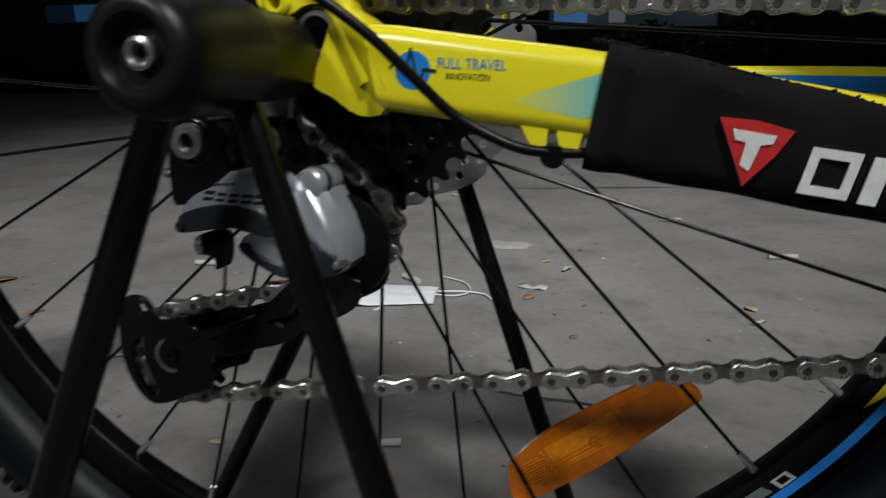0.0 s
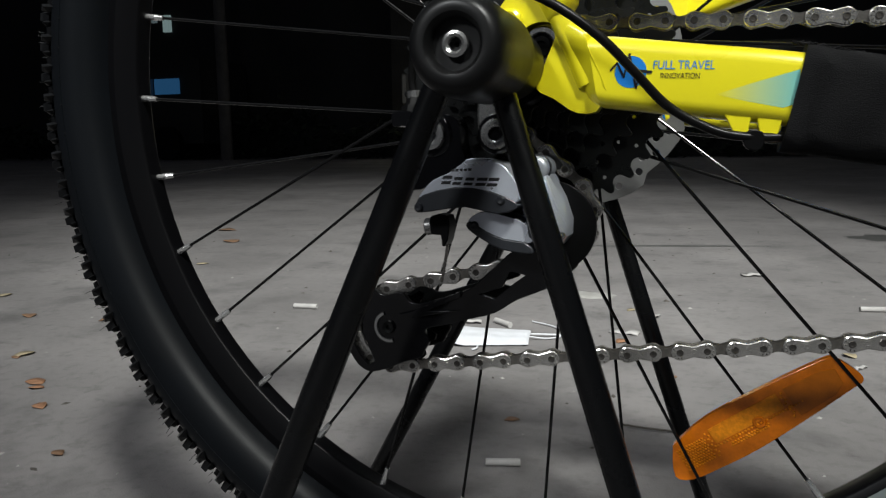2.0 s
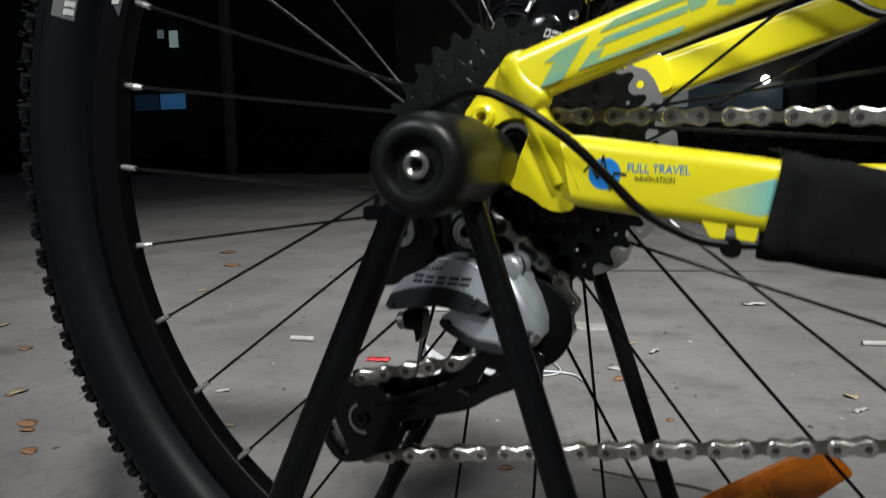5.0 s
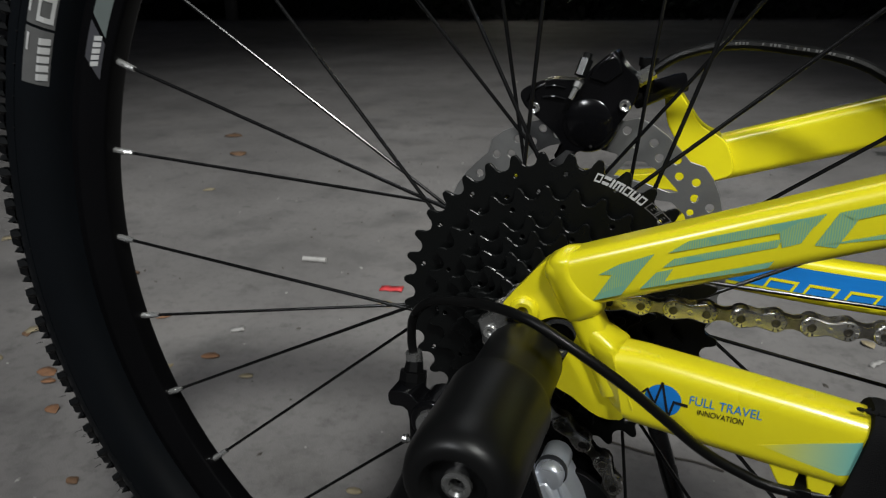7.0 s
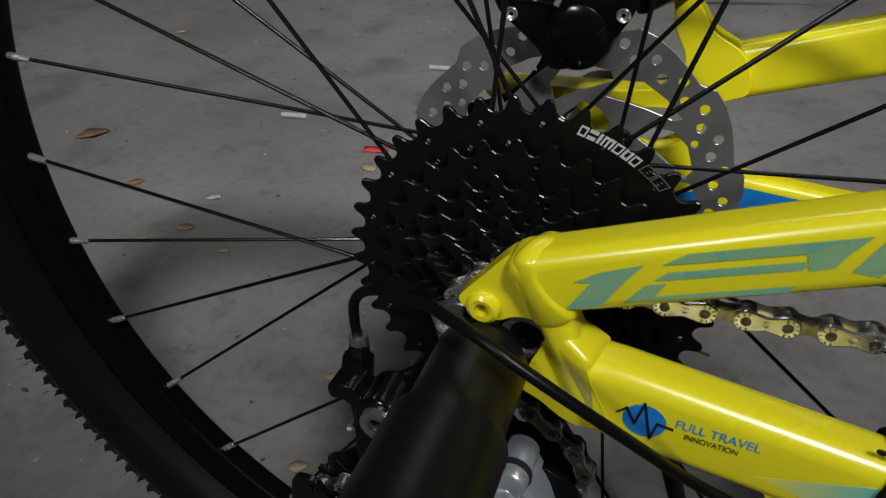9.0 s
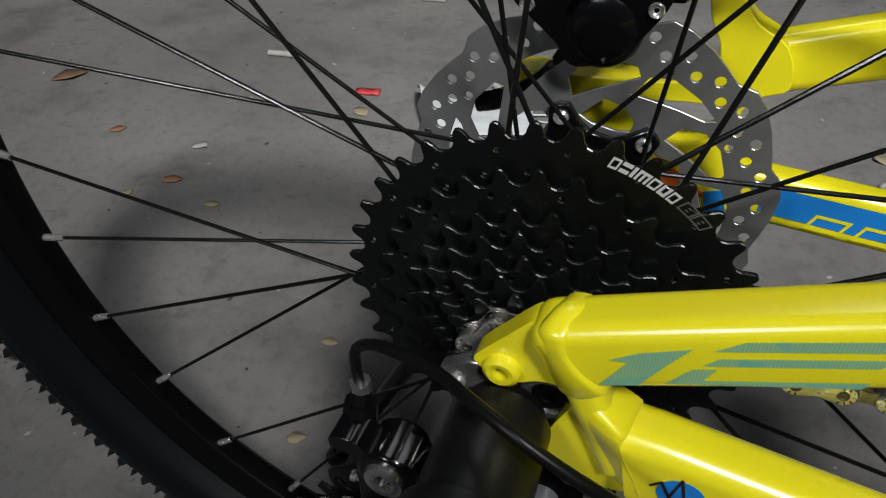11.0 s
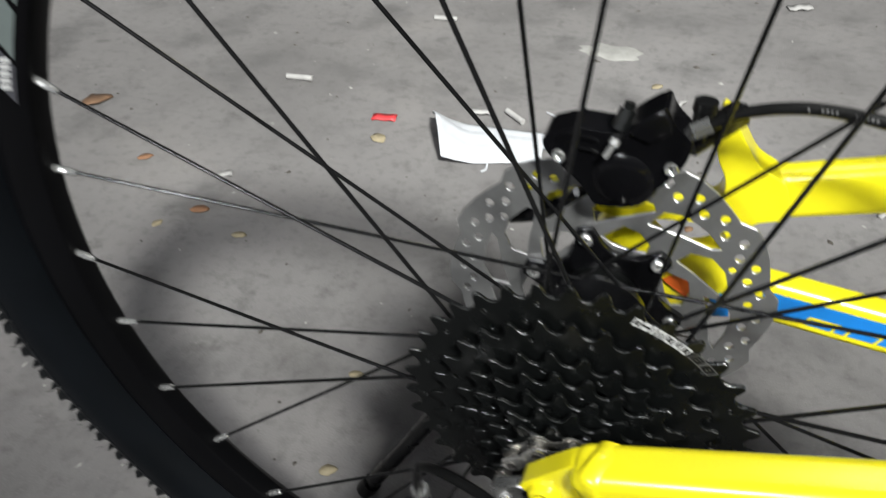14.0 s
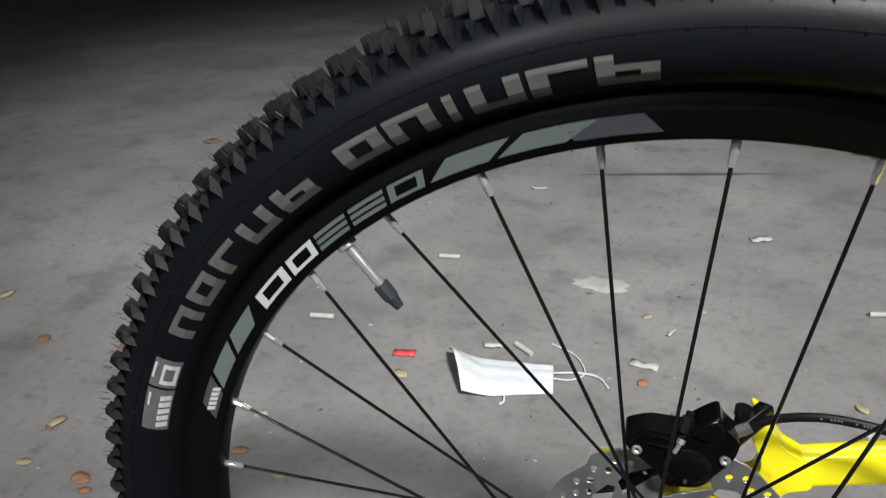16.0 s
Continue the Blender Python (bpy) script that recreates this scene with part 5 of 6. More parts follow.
# ---- brake caliper and hose ----
def build_caliper(bike):
    pts = [(-0.0325, 0.4370), (-0.0312, 0.4412), (-0.0230, 0.4450), (-0.0160, 0.4465), (-0.0040, 0.4462), (0.0010, 0.4475), (0.0050, 0.4525), (0.0155, 0.4605), (0.0190, 0.4560), (0.0225, 0.4520), (0.0270, 0.4480), (0.0285, 0.4440), (0.0270, 0.4360),
           (0.0225, 0.4280), (0.0140, 0.4175), (0.0030, 0.4105), (-0.0070, 0.4095), (-0.0130, 0.4175), (-0.0240, 0.4270), (-0.0295, 0.4315)]
    cal = part("brake_caliper", plate([soft_loop(pts, 3)], 0.0400, 0.0575), GLOSS_BLACK, bike, "glossy black hydraulic brake caliper", bevel=0.0040, segments=3)
    c = Vector((0.0035, 0.0, 0.4238))
    part("piston_bulge", lathe([(0.0002, 0.0376), (0.0050, 0.0378), (0.0090, 0.0384), (0.0122, 0.0394), (0.0145, 0.0410), (0.0155, 0.0430), (0.0158, 0.0470)], 40, c), GLOSS_BLACK, cal, "rounded piston housing", angle=80)
    for pts, r in (([(-0.0190, 0.0398, 0.4425), (-0.0140, 0.0392, 0.4432), (-0.0085, 0.0396, 0.4420)], 0.0006), ([(-0.0205, 0.0398, 0.4370), (-0.0140, 0.0390, 0.4377), (-0.0080, 0.0396, 0.4362)], 0.0007), ([(-0.0290, 0.0402, 0.4350), (-0.0255, 0.0396, 0.4408), (-0.0190, 0.0402, 0.4445)], 0.0006),
                   ([(0.0060, 0.0400, 0.4500), (0.0150, 0.0398, 0.4570), (0.0185, 0.0400, 0.4530)], 0.0015)):
        part("cover_ridge", tube(pts, r, 8, 6), GLOSS_BLACK, cal)
    part("top_block", plate([[(0.0035, 0.4470), (0.0055, 0.4530), (0.0150, 0.4600), (0.0185, 0.4565), (0.0205, 0.4500), (0.0120, 0.4440)]], 0.0385, 0.0420), GLOSS_BLACK, cal, "angular black top block", bevel=0.0010)
    for x, z in ((0.0222, 0.4335), (-0.0250, 0.4315)):
        bm = bmesh.new()
        add_lathe(bm, [(0.0006, 0.0006), (0.0014, -0.0006), (0.0026, -0.0011), (0.0031, 0.0)], 14, Vector((x, 0.0398, z)))
        part("caliper_bolt", bm, CHROME, cal, "bright bolt head")
    bm = bmesh.new()
    add_cyl(bm, (-0.0050, 0.0355, 0.4370), (-0.0025, 0.0365, 0.4425), 0.0014, n=8)
    add_cyl(bm, (-0.0025, 0.0365, 0.4425), (-0.0015, 0.0380, 0.4450), 0.0022, n=6)
    part("pad_pin", bm, CHROME, cal, "bright pad pin")
    bm = bmesh.new()
    add_cyl(bm, (-0.0012, 0.0410, 0.4480), (0.0012, 0.0440, 0.4560), 0.0036, n=6)
    add_cyl(bm, (0.0012, 0.0440, 0.4560), (0.0018, 0.0448, 0.4590), 0.0024, n=10)
    part("bleed_screw", bm, STEEL_BLACK, cal, "black bleed screw")
    bm = bmesh.new()
    add_cyl(bm, (0.0260, 0.0513, 0.4446), (0.0345, 0.0526, 0.4498), 0.0038, n=6)
    for k in range(6):
        add_cyl(bm, (0.0188 + k * 0.0012, 0.0502, 0.4402 + k * 0.0007), (0.0194 + k * 0.0012, 0.0503, 0.44055 + k * 0.0007), 0.0034, n=12)
    part("hose_nut", bm, STEEL, cal, "steel hose nut")
    bm = bmesh.new()
    add_cyl(bm, (0.0300, 0.0610, 0.4380), (0.0308, 0.0610, 0.4515), 0.0040, n=14)
    add_cyl(bm, (0.0308, 0.0610, 0.4515), (0.0311, 0.0610, 0.4560), 0.0050, n=18)
    part("mount_bolt", bm, MATT_BLACK, cal, "black mounting bolt")
    part("mount_block", add_sweep(bmesh.new(), [Vector((0.0270, 0.0600, 0.4350)), Vector((0.0360, 0.0700, 0.4385)), Vector((0.0470, 0.0840, 0.4410))], rounded_box(0.0100, 0.0105, 0.002, 3)), GLOSS_BLACK, cal, "black mounting block")
    part("mount_arm", tube([(-0.052, 0.0680, 0.3740), (-0.042, 0.0680, 0.3770), (-0.026, 0.0670, 0.3860), (-0.014, 0.0640, 0.4000), (-0.008, 0.0620, 0.4140)], 0.0046, steps=4), GLOSS_BLACK, cal)
    path = [(0.0330, 0.0525, 0.4490), (0.047, 0.0525, 0.4575), (0.070, 0.0525, 0.4622), (0.098, 0.0520, 0.4600), (0.128, 0.051, 0.4530), (0.163, 0.049, 0.4320), (0.20, 0.046, 0.4190), (0.30, 0.040, 0.4450), (0.38, 0.036, 0.462)]
    hose = part("brake_hose", tube(path, 0.0026, 10), HOSE, bike, "thin black hydraulic brake hose")
    bm = bmesh.new()
    mid = smooth_path(path, 16)
    rng = random.Random(12)
    for p, q in zip(mid[30:62], mid[31:63]):
        if rng.random() < 0.6:
            d = q - p
            add_sweep(bm, [p + Vector((0, -0.0025, 0.0008)), p + d * 0.6 + Vector((0, -0.0025, 0.0008))], rounded_box(0.0003, 0.0013, 0.0001, 1))
    part("grey_bar", bm, LABEL_GREY, hose, "small grey printed bars", smooth=False)


# ---- rear derailleur and its cable ----
def build_derailleur(bike):
    der = tagged(new("rear_derailleur"), label="silver and black rear derailleur")
    der.parent = bike
    pts = [(-0.0535, 0.3195), (-0.0535, 0.3262), (-0.0440, 0.3262), (-0.0400, 0.3225), (-0.0300, 0.3240), (-0.0230, 0.3225), (-0.0195, 0.3180), (-0.0190, 0.3090), (-0.0170, 0.3010), (-0.0200, 0.2960), (-0.0300, 0.2920), (-0.0440, 0.2880), (-0.0450, 0.3000), (-0.0455, 0.3180)]
    bk = part("mounting_knuckle", plate([soft_loop(pts, 3)], -0.0830, -0.0705), GLOSS_BLACK, der, "black mounting knuckle", bevel=0.0025)
    part("knuckle_boss", cyl((-0.0025, -0.0800, 0.3130), (-0.0025, -0.0640, 0.3130), 0.0095, n=28), GLOSS_BLACK, bk, "round black pivot boss", bevel=0.0015)
    part("pivot_boss", cyl((-0.0335, -0.0842, 0.3140), (-0.0335, -0.0660, 0.3140), 0.0108, n=28), GLOSS_BLACK, bk, "round black pivot boss", bevel=0.0015)
    for x, z, r, y in ((-0.0335, 0.3140, 0.0075, -0.0850), (-0.0025, 0.3130, 0.0076, -0.0805)):
        bm = bmesh.new()
        add_lathe(bm, [(r * 0.42, 0.002), (r * 0.45, -0.0012), (r * 0.60, -0.0016), (r * 0.92, -0.0012), (r, 0.0012), (r, 0.003)], 28, Vector((x, y, z)))
        part("pivot_bolt", bm, STEEL, bk, "bright pivot bolt with hex socket")
    bm = bmesh.new()
    add_cyl(bm, (-0.0430, -0.0790, 0.3010), (-0.0480, -0.0790, 0.3010), 0.0015, n=8)
    add_cyl(bm, (-0.0480, -0.0790, 0.3010), (-0.0500, -0.0790, 0.3010), 0.0021, n=10)
    part("limit_screw", bm, STEEL, bk, "small bright limit screw")
    # barrel adjuster
    bm = bmesh.new()
    add_cyl(bm, (-0.0488, -0.0700, 0.3215), (-0.0486, -0.0680, 0.3290), 0.0066, 0.0062, 8)
    add_cyl(bm, (-0.0486, -0.0680, 0.3290), (-0.0485, -0.0665, 0.3335), 0.0046, 0.0040, 8)
    part("barrel_adjuster", bm, MATT_BLACK, bk, "black barrel adjuster")
    # outer link, silver face with a grey underside
    link = [(-0.0400, 0.2845), (-0.0375, 0.2880), (-0.0327, 0.2925), (-0.0241, 0.2960), (-0.0180, 0.2998), (-0.0130, 0.3022), (0.0008, 0.2992), (0.0072, 0.2915), (0.0090, 0.2860), (0.0073, 0.2805), (-0.0046, 0.2855), (-0.0220, 0.2880), (-0.0340, 0.2860)]
    ol = part("outer_link", plate([soft_loop(link, 3)], -0.0860, -0.0660), SILVER, der, "silver painted outer link", bevel=0.0050, segments=4)
    # darker grey band along the link's lower edge
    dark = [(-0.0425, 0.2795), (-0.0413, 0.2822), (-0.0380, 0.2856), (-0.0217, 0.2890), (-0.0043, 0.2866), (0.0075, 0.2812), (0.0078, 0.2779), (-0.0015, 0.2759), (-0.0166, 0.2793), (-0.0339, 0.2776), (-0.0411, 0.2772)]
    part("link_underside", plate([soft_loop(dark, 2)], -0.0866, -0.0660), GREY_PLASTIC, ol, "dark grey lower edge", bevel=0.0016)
    for x, z in ((-0.0401, 0.2797), (0.0008, 0.2823)):
        bm = bmesh.new()
        add_lathe(bm, [(0.0002, -0.0006), (0.0014, -0.0008), (0.0022, 0.0), (0.0022, 0.003)], 14, Vector((x, -0.0872, z)))
        part("link_pin", bm, GREY_PLASTIC, ol, "round link pin")
    bm = bmesh.new()
    for k, (w, h) in enumerate(((0.0046, 0.0040), (0.0040, 0.0036), (0.0042, 0.0036), (0.0050, 0.0038), (0.0050, 0.0040))):
        x = -0.0285 + k * 0.0056
        z = 0.2906 - 0.00045 * k
        for v0, v1 in ((0.0, 0.36), (0.62, 1.0)):
            add_plate(bm, [[(x + 0.0016 * v0, z + h * v0), (x + w + 0.0016 * v0, z + h * v0 - 0.0002), (x + w + 0.0016 * v1, z + h * v1 - 0.0002), (x + 0.0016 * v1, z + h * v1)]], -0.0860, -0.08612)
    for k in range(5):
        x = -0.0232 + k * 0.0021
        add_plate(bm, [[(x, 0.2964), (x + 0.0015, 0.2963), (x + 0.0018, 0.2975), (x + 0.0003, 0.2976)]], -0.0860, -0.08612)
    part("black_print", bm, BLACK_INK, ol, "small black printed shapes", smooth=False)
    # lower knuckle: a faceted silver housing under a round head
    rim = ((0.0080, 0.2935), (0.0205, 0.2935), (0.0262, 0.2825), (0.0296, 0.2715), (0.0292, 0.2640), (0.0262, 0.2600), (0.0200, 0.2575), (0.0120, 0.2640), (0.0080, 0.2760))
    face = ((0.0084, 0.2923), (0.0143, 0.2943), (0.0214, 0.2826), (0.0269, 0.2687), (0.0203, 0.2713), (0.0112, 0.2814))
    bm = bmesh.new()
    for x, z in face:
        bm.verts.new((x, -0.0835 + 0.10 * (z - 0.2680), z))
    for x, z in rim:
        bm.verts.new((x, -0.0745, z))
        bm.verts.new((x, -0.0580, z))
    bmesh.ops.convex_hull(bm, input=bm.verts)
    kn = part("lower_knuckle", bm, SILVER, der, "faceted silver lower knuckle", bevel=0.0011, segments=2, angle=25)
    bm = bmesh.new()
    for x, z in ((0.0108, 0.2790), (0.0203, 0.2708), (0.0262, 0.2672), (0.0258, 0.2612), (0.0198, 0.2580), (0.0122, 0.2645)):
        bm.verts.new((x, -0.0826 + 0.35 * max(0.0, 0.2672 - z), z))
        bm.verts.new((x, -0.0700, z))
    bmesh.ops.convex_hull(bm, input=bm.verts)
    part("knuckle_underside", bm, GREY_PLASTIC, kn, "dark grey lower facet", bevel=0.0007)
    part("knuckle_head", lathe([(0.0003, -0.0803), (0.0044, -0.0801), (0.0055, -0.0795), (0.0060, -0.0784), (0.0061, -0.0770), (0.0061, -0.0600)], 32, Vector((0.0152, 0, 0.2960))), SILVER, kn, "rounded silver pivot head", angle=60)
    part("head_collar", lathe([(0.0058, -0.0746), (0.0066, -0.0750), (0.0069, -0.0738), (0.0066, -0.0720)], 32, Vector((0.0152, 0, 0.2960))), GREY_PLASTIC, kn, "dark ring under the head", angle=60)
    part("knuckle_ridge", tube([(0.0195, -0.0778, 0.2925), (0.0222, -0.0790, 0.2850), (0.0252, -0.0790, 0.2770), (0.0280, -0.0770, 0.2705)], 0.0010, steps=6), SILVER, kn, "raised silver ridge")
    bm = bmesh.new()
    add_lathe(bm, [(0.0002, -0.0010), (0.0012, -0.0010), (0.0019, 0.0), (0.0019, 0.006)], 12, Vector((0.0268, -0.0838, 0.2648)))
    part("knuckle_pin", bm, STEEL, kn, "small bright pin")
    low = [(-0.0180, 0.2708), (-0.0160, 0.2742), (-0.0090, 0.2766), (0.0051, 0.2730), (0.0120, 0.2690), (0.0150, 0.2640), (0.0102, 0.2608), (0.0000, 0.2625), (-0.0090, 0.2662), (-0.0150, 0.2690)]
    il = part("inner_link", plate([soft_loop(low, 3)], -0.0790, -0.0600), SILVER, der, "silver inner link", bevel=0.0038, segments=4)
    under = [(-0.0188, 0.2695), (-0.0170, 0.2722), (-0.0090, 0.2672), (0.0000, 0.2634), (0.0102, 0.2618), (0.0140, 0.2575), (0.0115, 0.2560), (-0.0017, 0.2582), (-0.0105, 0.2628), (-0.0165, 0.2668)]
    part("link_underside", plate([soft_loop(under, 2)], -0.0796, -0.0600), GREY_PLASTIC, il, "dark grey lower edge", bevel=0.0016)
    part("link_pin", lathe([(0.0002, -0.0006), (0.0014, -0.0008), (0.0022, 0.0), (0.0022, 0.003)], 14, Vector((-0.0147, -0.0798, 0.2698))), GREY_PLASTIC, il, "round link pin")
    bm = bmesh.new()
    add_cyl(bm, (-0.0425, -0.0720, 0.2688), (-0.0385, -0.0720, 0.2692), 0.0044, n=16)
    part("cable_clamp", bm, STEEL, der, "bright cable clamp bolt", bevel=0.0006)
    part("clamp_plate", plate([soft_loop([(-0.0385, 0.2745), (-0.0295, 0.2745), (-0.0290, 0.2660), (-0.0310, 0.2600), (-0.0330, 0.2595), (-0.0335, 0.2650), (-0.0385, 0.2655)], 2)], -0.0760, -0.0660), MATT_BLACK, der, bevel=0.0012)
    part("cable_end", tube([(-0.0320, -0.0700, 0.2600), (-0.0345, -0.0690, 0.2480), (-0.0370, -0.0680, 0.2400)], 0.0008, 6), CHAIN_DARK, der, "loose cable end")
    # guide wheels and cage
    for cx, cz, n in ((0.0130, 0.2725, 11), (-0.0740, 0.2110, 11)):
        loop = []
        for k in range(n):
            for f, r in ((0.0, 0.0185), (0.2, 0.0190), (0.38, 0.0245), (0.62, 0.0245), (0.8, 0.0190)):
                a = 2 * math.pi * (k + f) / n
                loop.append((cx + r * math.cos(a), cz + r * math.sin(a)))
        w = part("guide_wheel", plate([loop], -0.0446, -0.0424), MATT_BLACK, der, "black toothed guide wheel", bevel=0.0003, segments=1)
        part("wheel_cap", lathe([(0.0002, -0.0495), (0.0080, -0.0490), (0.0095, -0.0450), (0.0095, -0.0420)], 24, Vector((cx, 0, cz))), MATT_BLACK, w)
    part("guide_plate", plate([circle(0.0175, 0.2670, 0.0228, 40)], -0.0615, -0.0585), MATT_BLACK, der, "black upper guide plate", bevel=0.0010)
    arm = [(0.0172, 0.2373), (0.0256, 0.2430), (0.0278, 0.2531), (0.0169, 0.2571), (0.0061, 0.2571), (-0.0010, 0.2548), (-0.0063, 0.2502), (-0.0152, 0.2424), (-0.0232, 0.2359), (-0.0394, 0.2304), (-0.0500, 0.2276), (-0.0562, 0.2285), (-0.0604, 0.2333), (-0.0708, 0.2314),
           (-0.0770, 0.2354), (-0.0806, 0.2402), (-0.0859, 0.2420), (-0.0938, 0.2399), (-0.0967, 0.2293), (-0.0976, 0.2173), (-0.0960, 0.2057), (-0.0918, 0.1964), (-0.0874, 0.1910), (-0.0814, 0.1885), (-0.0723, 0.1904), (-0.0619, 0.1949), (-0.0514, 0.1981), (-0.0488, 0.2025),
           (-0.0461, 0.2069), (-0.0478, 0.2107), (-0.0468, 0.2143), (-0.0357, 0.2167), (-0.0251, 0.2198), (-0.0103, 0.2238), (0.0018, 0.2310)]
    gap = [(-0.0171, 0.2333), (-0.0095, 0.2314), (-0.0005, 0.2388), (0.0063, 0.2436), (-0.0014, 0.2455), (-0.0056, 0.2372)]
    slot = [(-0.0861, 0.2240), (-0.0907, 0.2177), (-0.0916, 0.2100), (-0.0900, 0.2031), (-0.0865, 0.1970), (-0.0818, 0.1921), (-0.0783, 0.1945), (-0.0819, 0.2030), (-0.0849, 0.2107), (-0.0840, 0.2227)]
    eye = [(-0.0859, 0.2386), (-0.0813, 0.2382), (-0.0796, 0.2346), (-0.0842, 0.2339)]
    part("cage_plate", plate([soft_loop(arm, 3), gap, slot, eye], -0.0653, -0.0622), GLOSS_BLACK, der, "glossy black outer cage arm", bevel=0.0009)
    part("cage_rib", plate([[(-0.0624, 0.2218), (-0.0528, 0.2242), (-0.0266, 0.2351), (-0.0273, 0.2317), (-0.0447, 0.2243), (-0.0275, 0.2248), (-0.0563, 0.2196)]], -0.0652, -0.0669), GLOSS_BLACK, der, "pointed raised rib", bevel=0.0006)
    part("cage_plate", plate([soft_loop(arm[:14] + [(-0.0800, 0.2300), (-0.0880, 0.2240)] + arm[19:], 2), gap], -0.0320, -0.0295), STEEL_BLACK, der, "black inner cage plate", bevel=0.0006, segments=1)
    part("guide_ring", lathe([(0.0066, -0.0657), (0.0070, -0.0663), (0.0084, -0.0663), (0.0088, -0.0655)], 30, Vector((-0.0687, 0, 0.2143)), a0=radians(110), a1=radians(285)), STEEL, der, "bright arc of the wheel bearing")
    part("guide_bolt", lathe([(0.0010, -0.0655), (0.0014, -0.0667), (0.0032, -0.0671), (0.0036, -0.0653)], 16, Vector((-0.0687, 0, 0.2143))), STEEL_BLACK, der)
    # the gear cable with its loop
    path = [(-0.0485, -0.0665, 0.3330), (-0.0494, -0.0668, 0.3440), (-0.0462, -0.0695, 0.3570), (-0.0350, -0.0745, 0.3668), (-0.0150, -0.0815, 0.3712), (0.0000, -0.0905, 0.3740), (0.0120, -0.0960, 0.3735), (0.0220, -0.0975, 0.3690), (0.0340, -0.0965, 0.3612), (0.0480, -0.0920, 0.3492),
            (0.0600, -0.0850, 0.3355), (0.0720, -0.0775, 0.3215), (0.0850, -0.0735, 0.3125), (0.1000, -0.0710, 0.3065), (0.1250, -0.0660, 0.3050), (0.15, -0.062, 0.3080), (0.25, -0.058, 0.288)]
    cable = part("gear_cable", tube(path, 0.0020, 12), HOSE, bike, "black gear cable housing in a loop")
    part("cable_ferrule", tube([(-0.0485, -0.0667, 0.3315), (-0.0486, -0.0666, 0.3345), (-0.0488, -0.0666, 0.3375)], 0.0038, 10, 3), STEEL, cable, "bright cable ferrule")


# ---- display stand ----
def build_stand():
    st = thing("wheel_stand", "black tubular bicycle display stand holding the rear axle", "bicycle stand")
    ax = HUB + Vector((0, 0, 0.0012))
    for s in (-1, 1):
        prof = [(0.0150, 0.0820), (0.0163, 0.0830), (0.0163, 0.1176), (0.0186, 0.1178), (0.0193, 0.1183), (0.0195, 0.1192), (0.0193, 0.1210), (0.0193, 0.1500), (0.0192, 0.1560), (0.0187, 0.1605), (0.0176, 0.1642), (0.0158, 0.1664), (0.0135, 0.1674), (0.0112, 0.1670), (0.0098, 0.1655), (0.0092, 0.1620), (0.0010, 0.1615)]
        roller = part("roller", lathe([(r, 1.045 * y * s) for r, y in prof], 56, ax), ROLLER, st, "thick black rubber axle roller")
        c = ax + Vector((0, s * 0.1710, 0))
        prof = [(0.0022, 0.0040), (0.0026, -0.0005), (0.0036, -0.0012), (0.0048, -0.0008), (0.0050, 0.0045)]
        part("axle_bolt", lathe([(r, y if s < 0 else -y) for r, y in prof], 24, c), STEEL, roller, "steel bolt with hex socket")
    for y, legs in ((-0.1290, ((0.1050, 0.0064, 0.0045), (-0.1700, 0.0076, -0.0190))), (0.1200, ((0.1120, 0.0062, 0.0050), (-0.1860, 0.0070, 0.0)))):
        for x, r, x0 in legs:
            inset = 0.006 if y < 0 < x else 0.0
            top, foot = STAND_SET @ Vector((x0, y + inset, 0.3400 if y > 0 else 0.3330)), STAND_SET @ Vector((x, y + inset, 0.0))
            d = (foot - top).normalized()
            foot = top + d * (top.z / -d.z)
            bm = add_sweep(bmesh.new(), [top, top + d * 0.05, top + d * 0.15, foot - d * 0.012, foot], [circle(0, 0, r * f, 18) for f in (0.80, 0.90, 1.0, 1.0, 1.0)])
            leg = part("leg", bm, POWDER, st, "black powder-coated steel tube leg")
            part("foot_cap", add_sweep(bmesh.new(), [foot - d * 0.02, foot - d * 0.002], circle(0, 0, r + 0.002, 18)), ROLLER, leg, "rubber foot cap")


# ---- litter on the ground ----
def leaf(x, y, size, mat, label, seed):
    rng = random.Random(seed)
    bm = bmesh.new()
    n, turn, curl = 7, rng.uniform(0, 6.28), rng.uniform(0.1, 0.35)
    rows = []
    for k in range(n):
        t = k / (n - 1)
        w = size * 0.34 * math.sin(math.pi * min(1, t * 0.95 + 0.05)) ** 0.8 * rng.uniform(0.85, 1.15)
        px = size * (t - 0.5)
        rows.append([(px, -w, 0.0012 + curl * w * 0.7), (px, 0, 0.0012 + 0.05 * size * math.sin(t * 3.1)), (px, w, 0.0012 + curl * w)])
    vs = [[bm.verts.new((x + a * math.cos(turn) - b * math.sin(turn), y + a * math.sin(turn) + b * math.cos(turn), c)) for a, b, c in row] for row in rows]
    for p, q in zip(vs, vs[1:]):
        for j in range(2):
            bm.faces.new((p[j], p[j + 1], q[j + 1], q[j]))
    ob = link_mesh("dry_leaf", bm, mat, None)
    mod = ob.modifiers.new("thick", "SOLIDIFY")
    mod.thickness, mod.offset = 0.0006, 1
    tagged(ob, label, "leaf", "leaves on the ground")


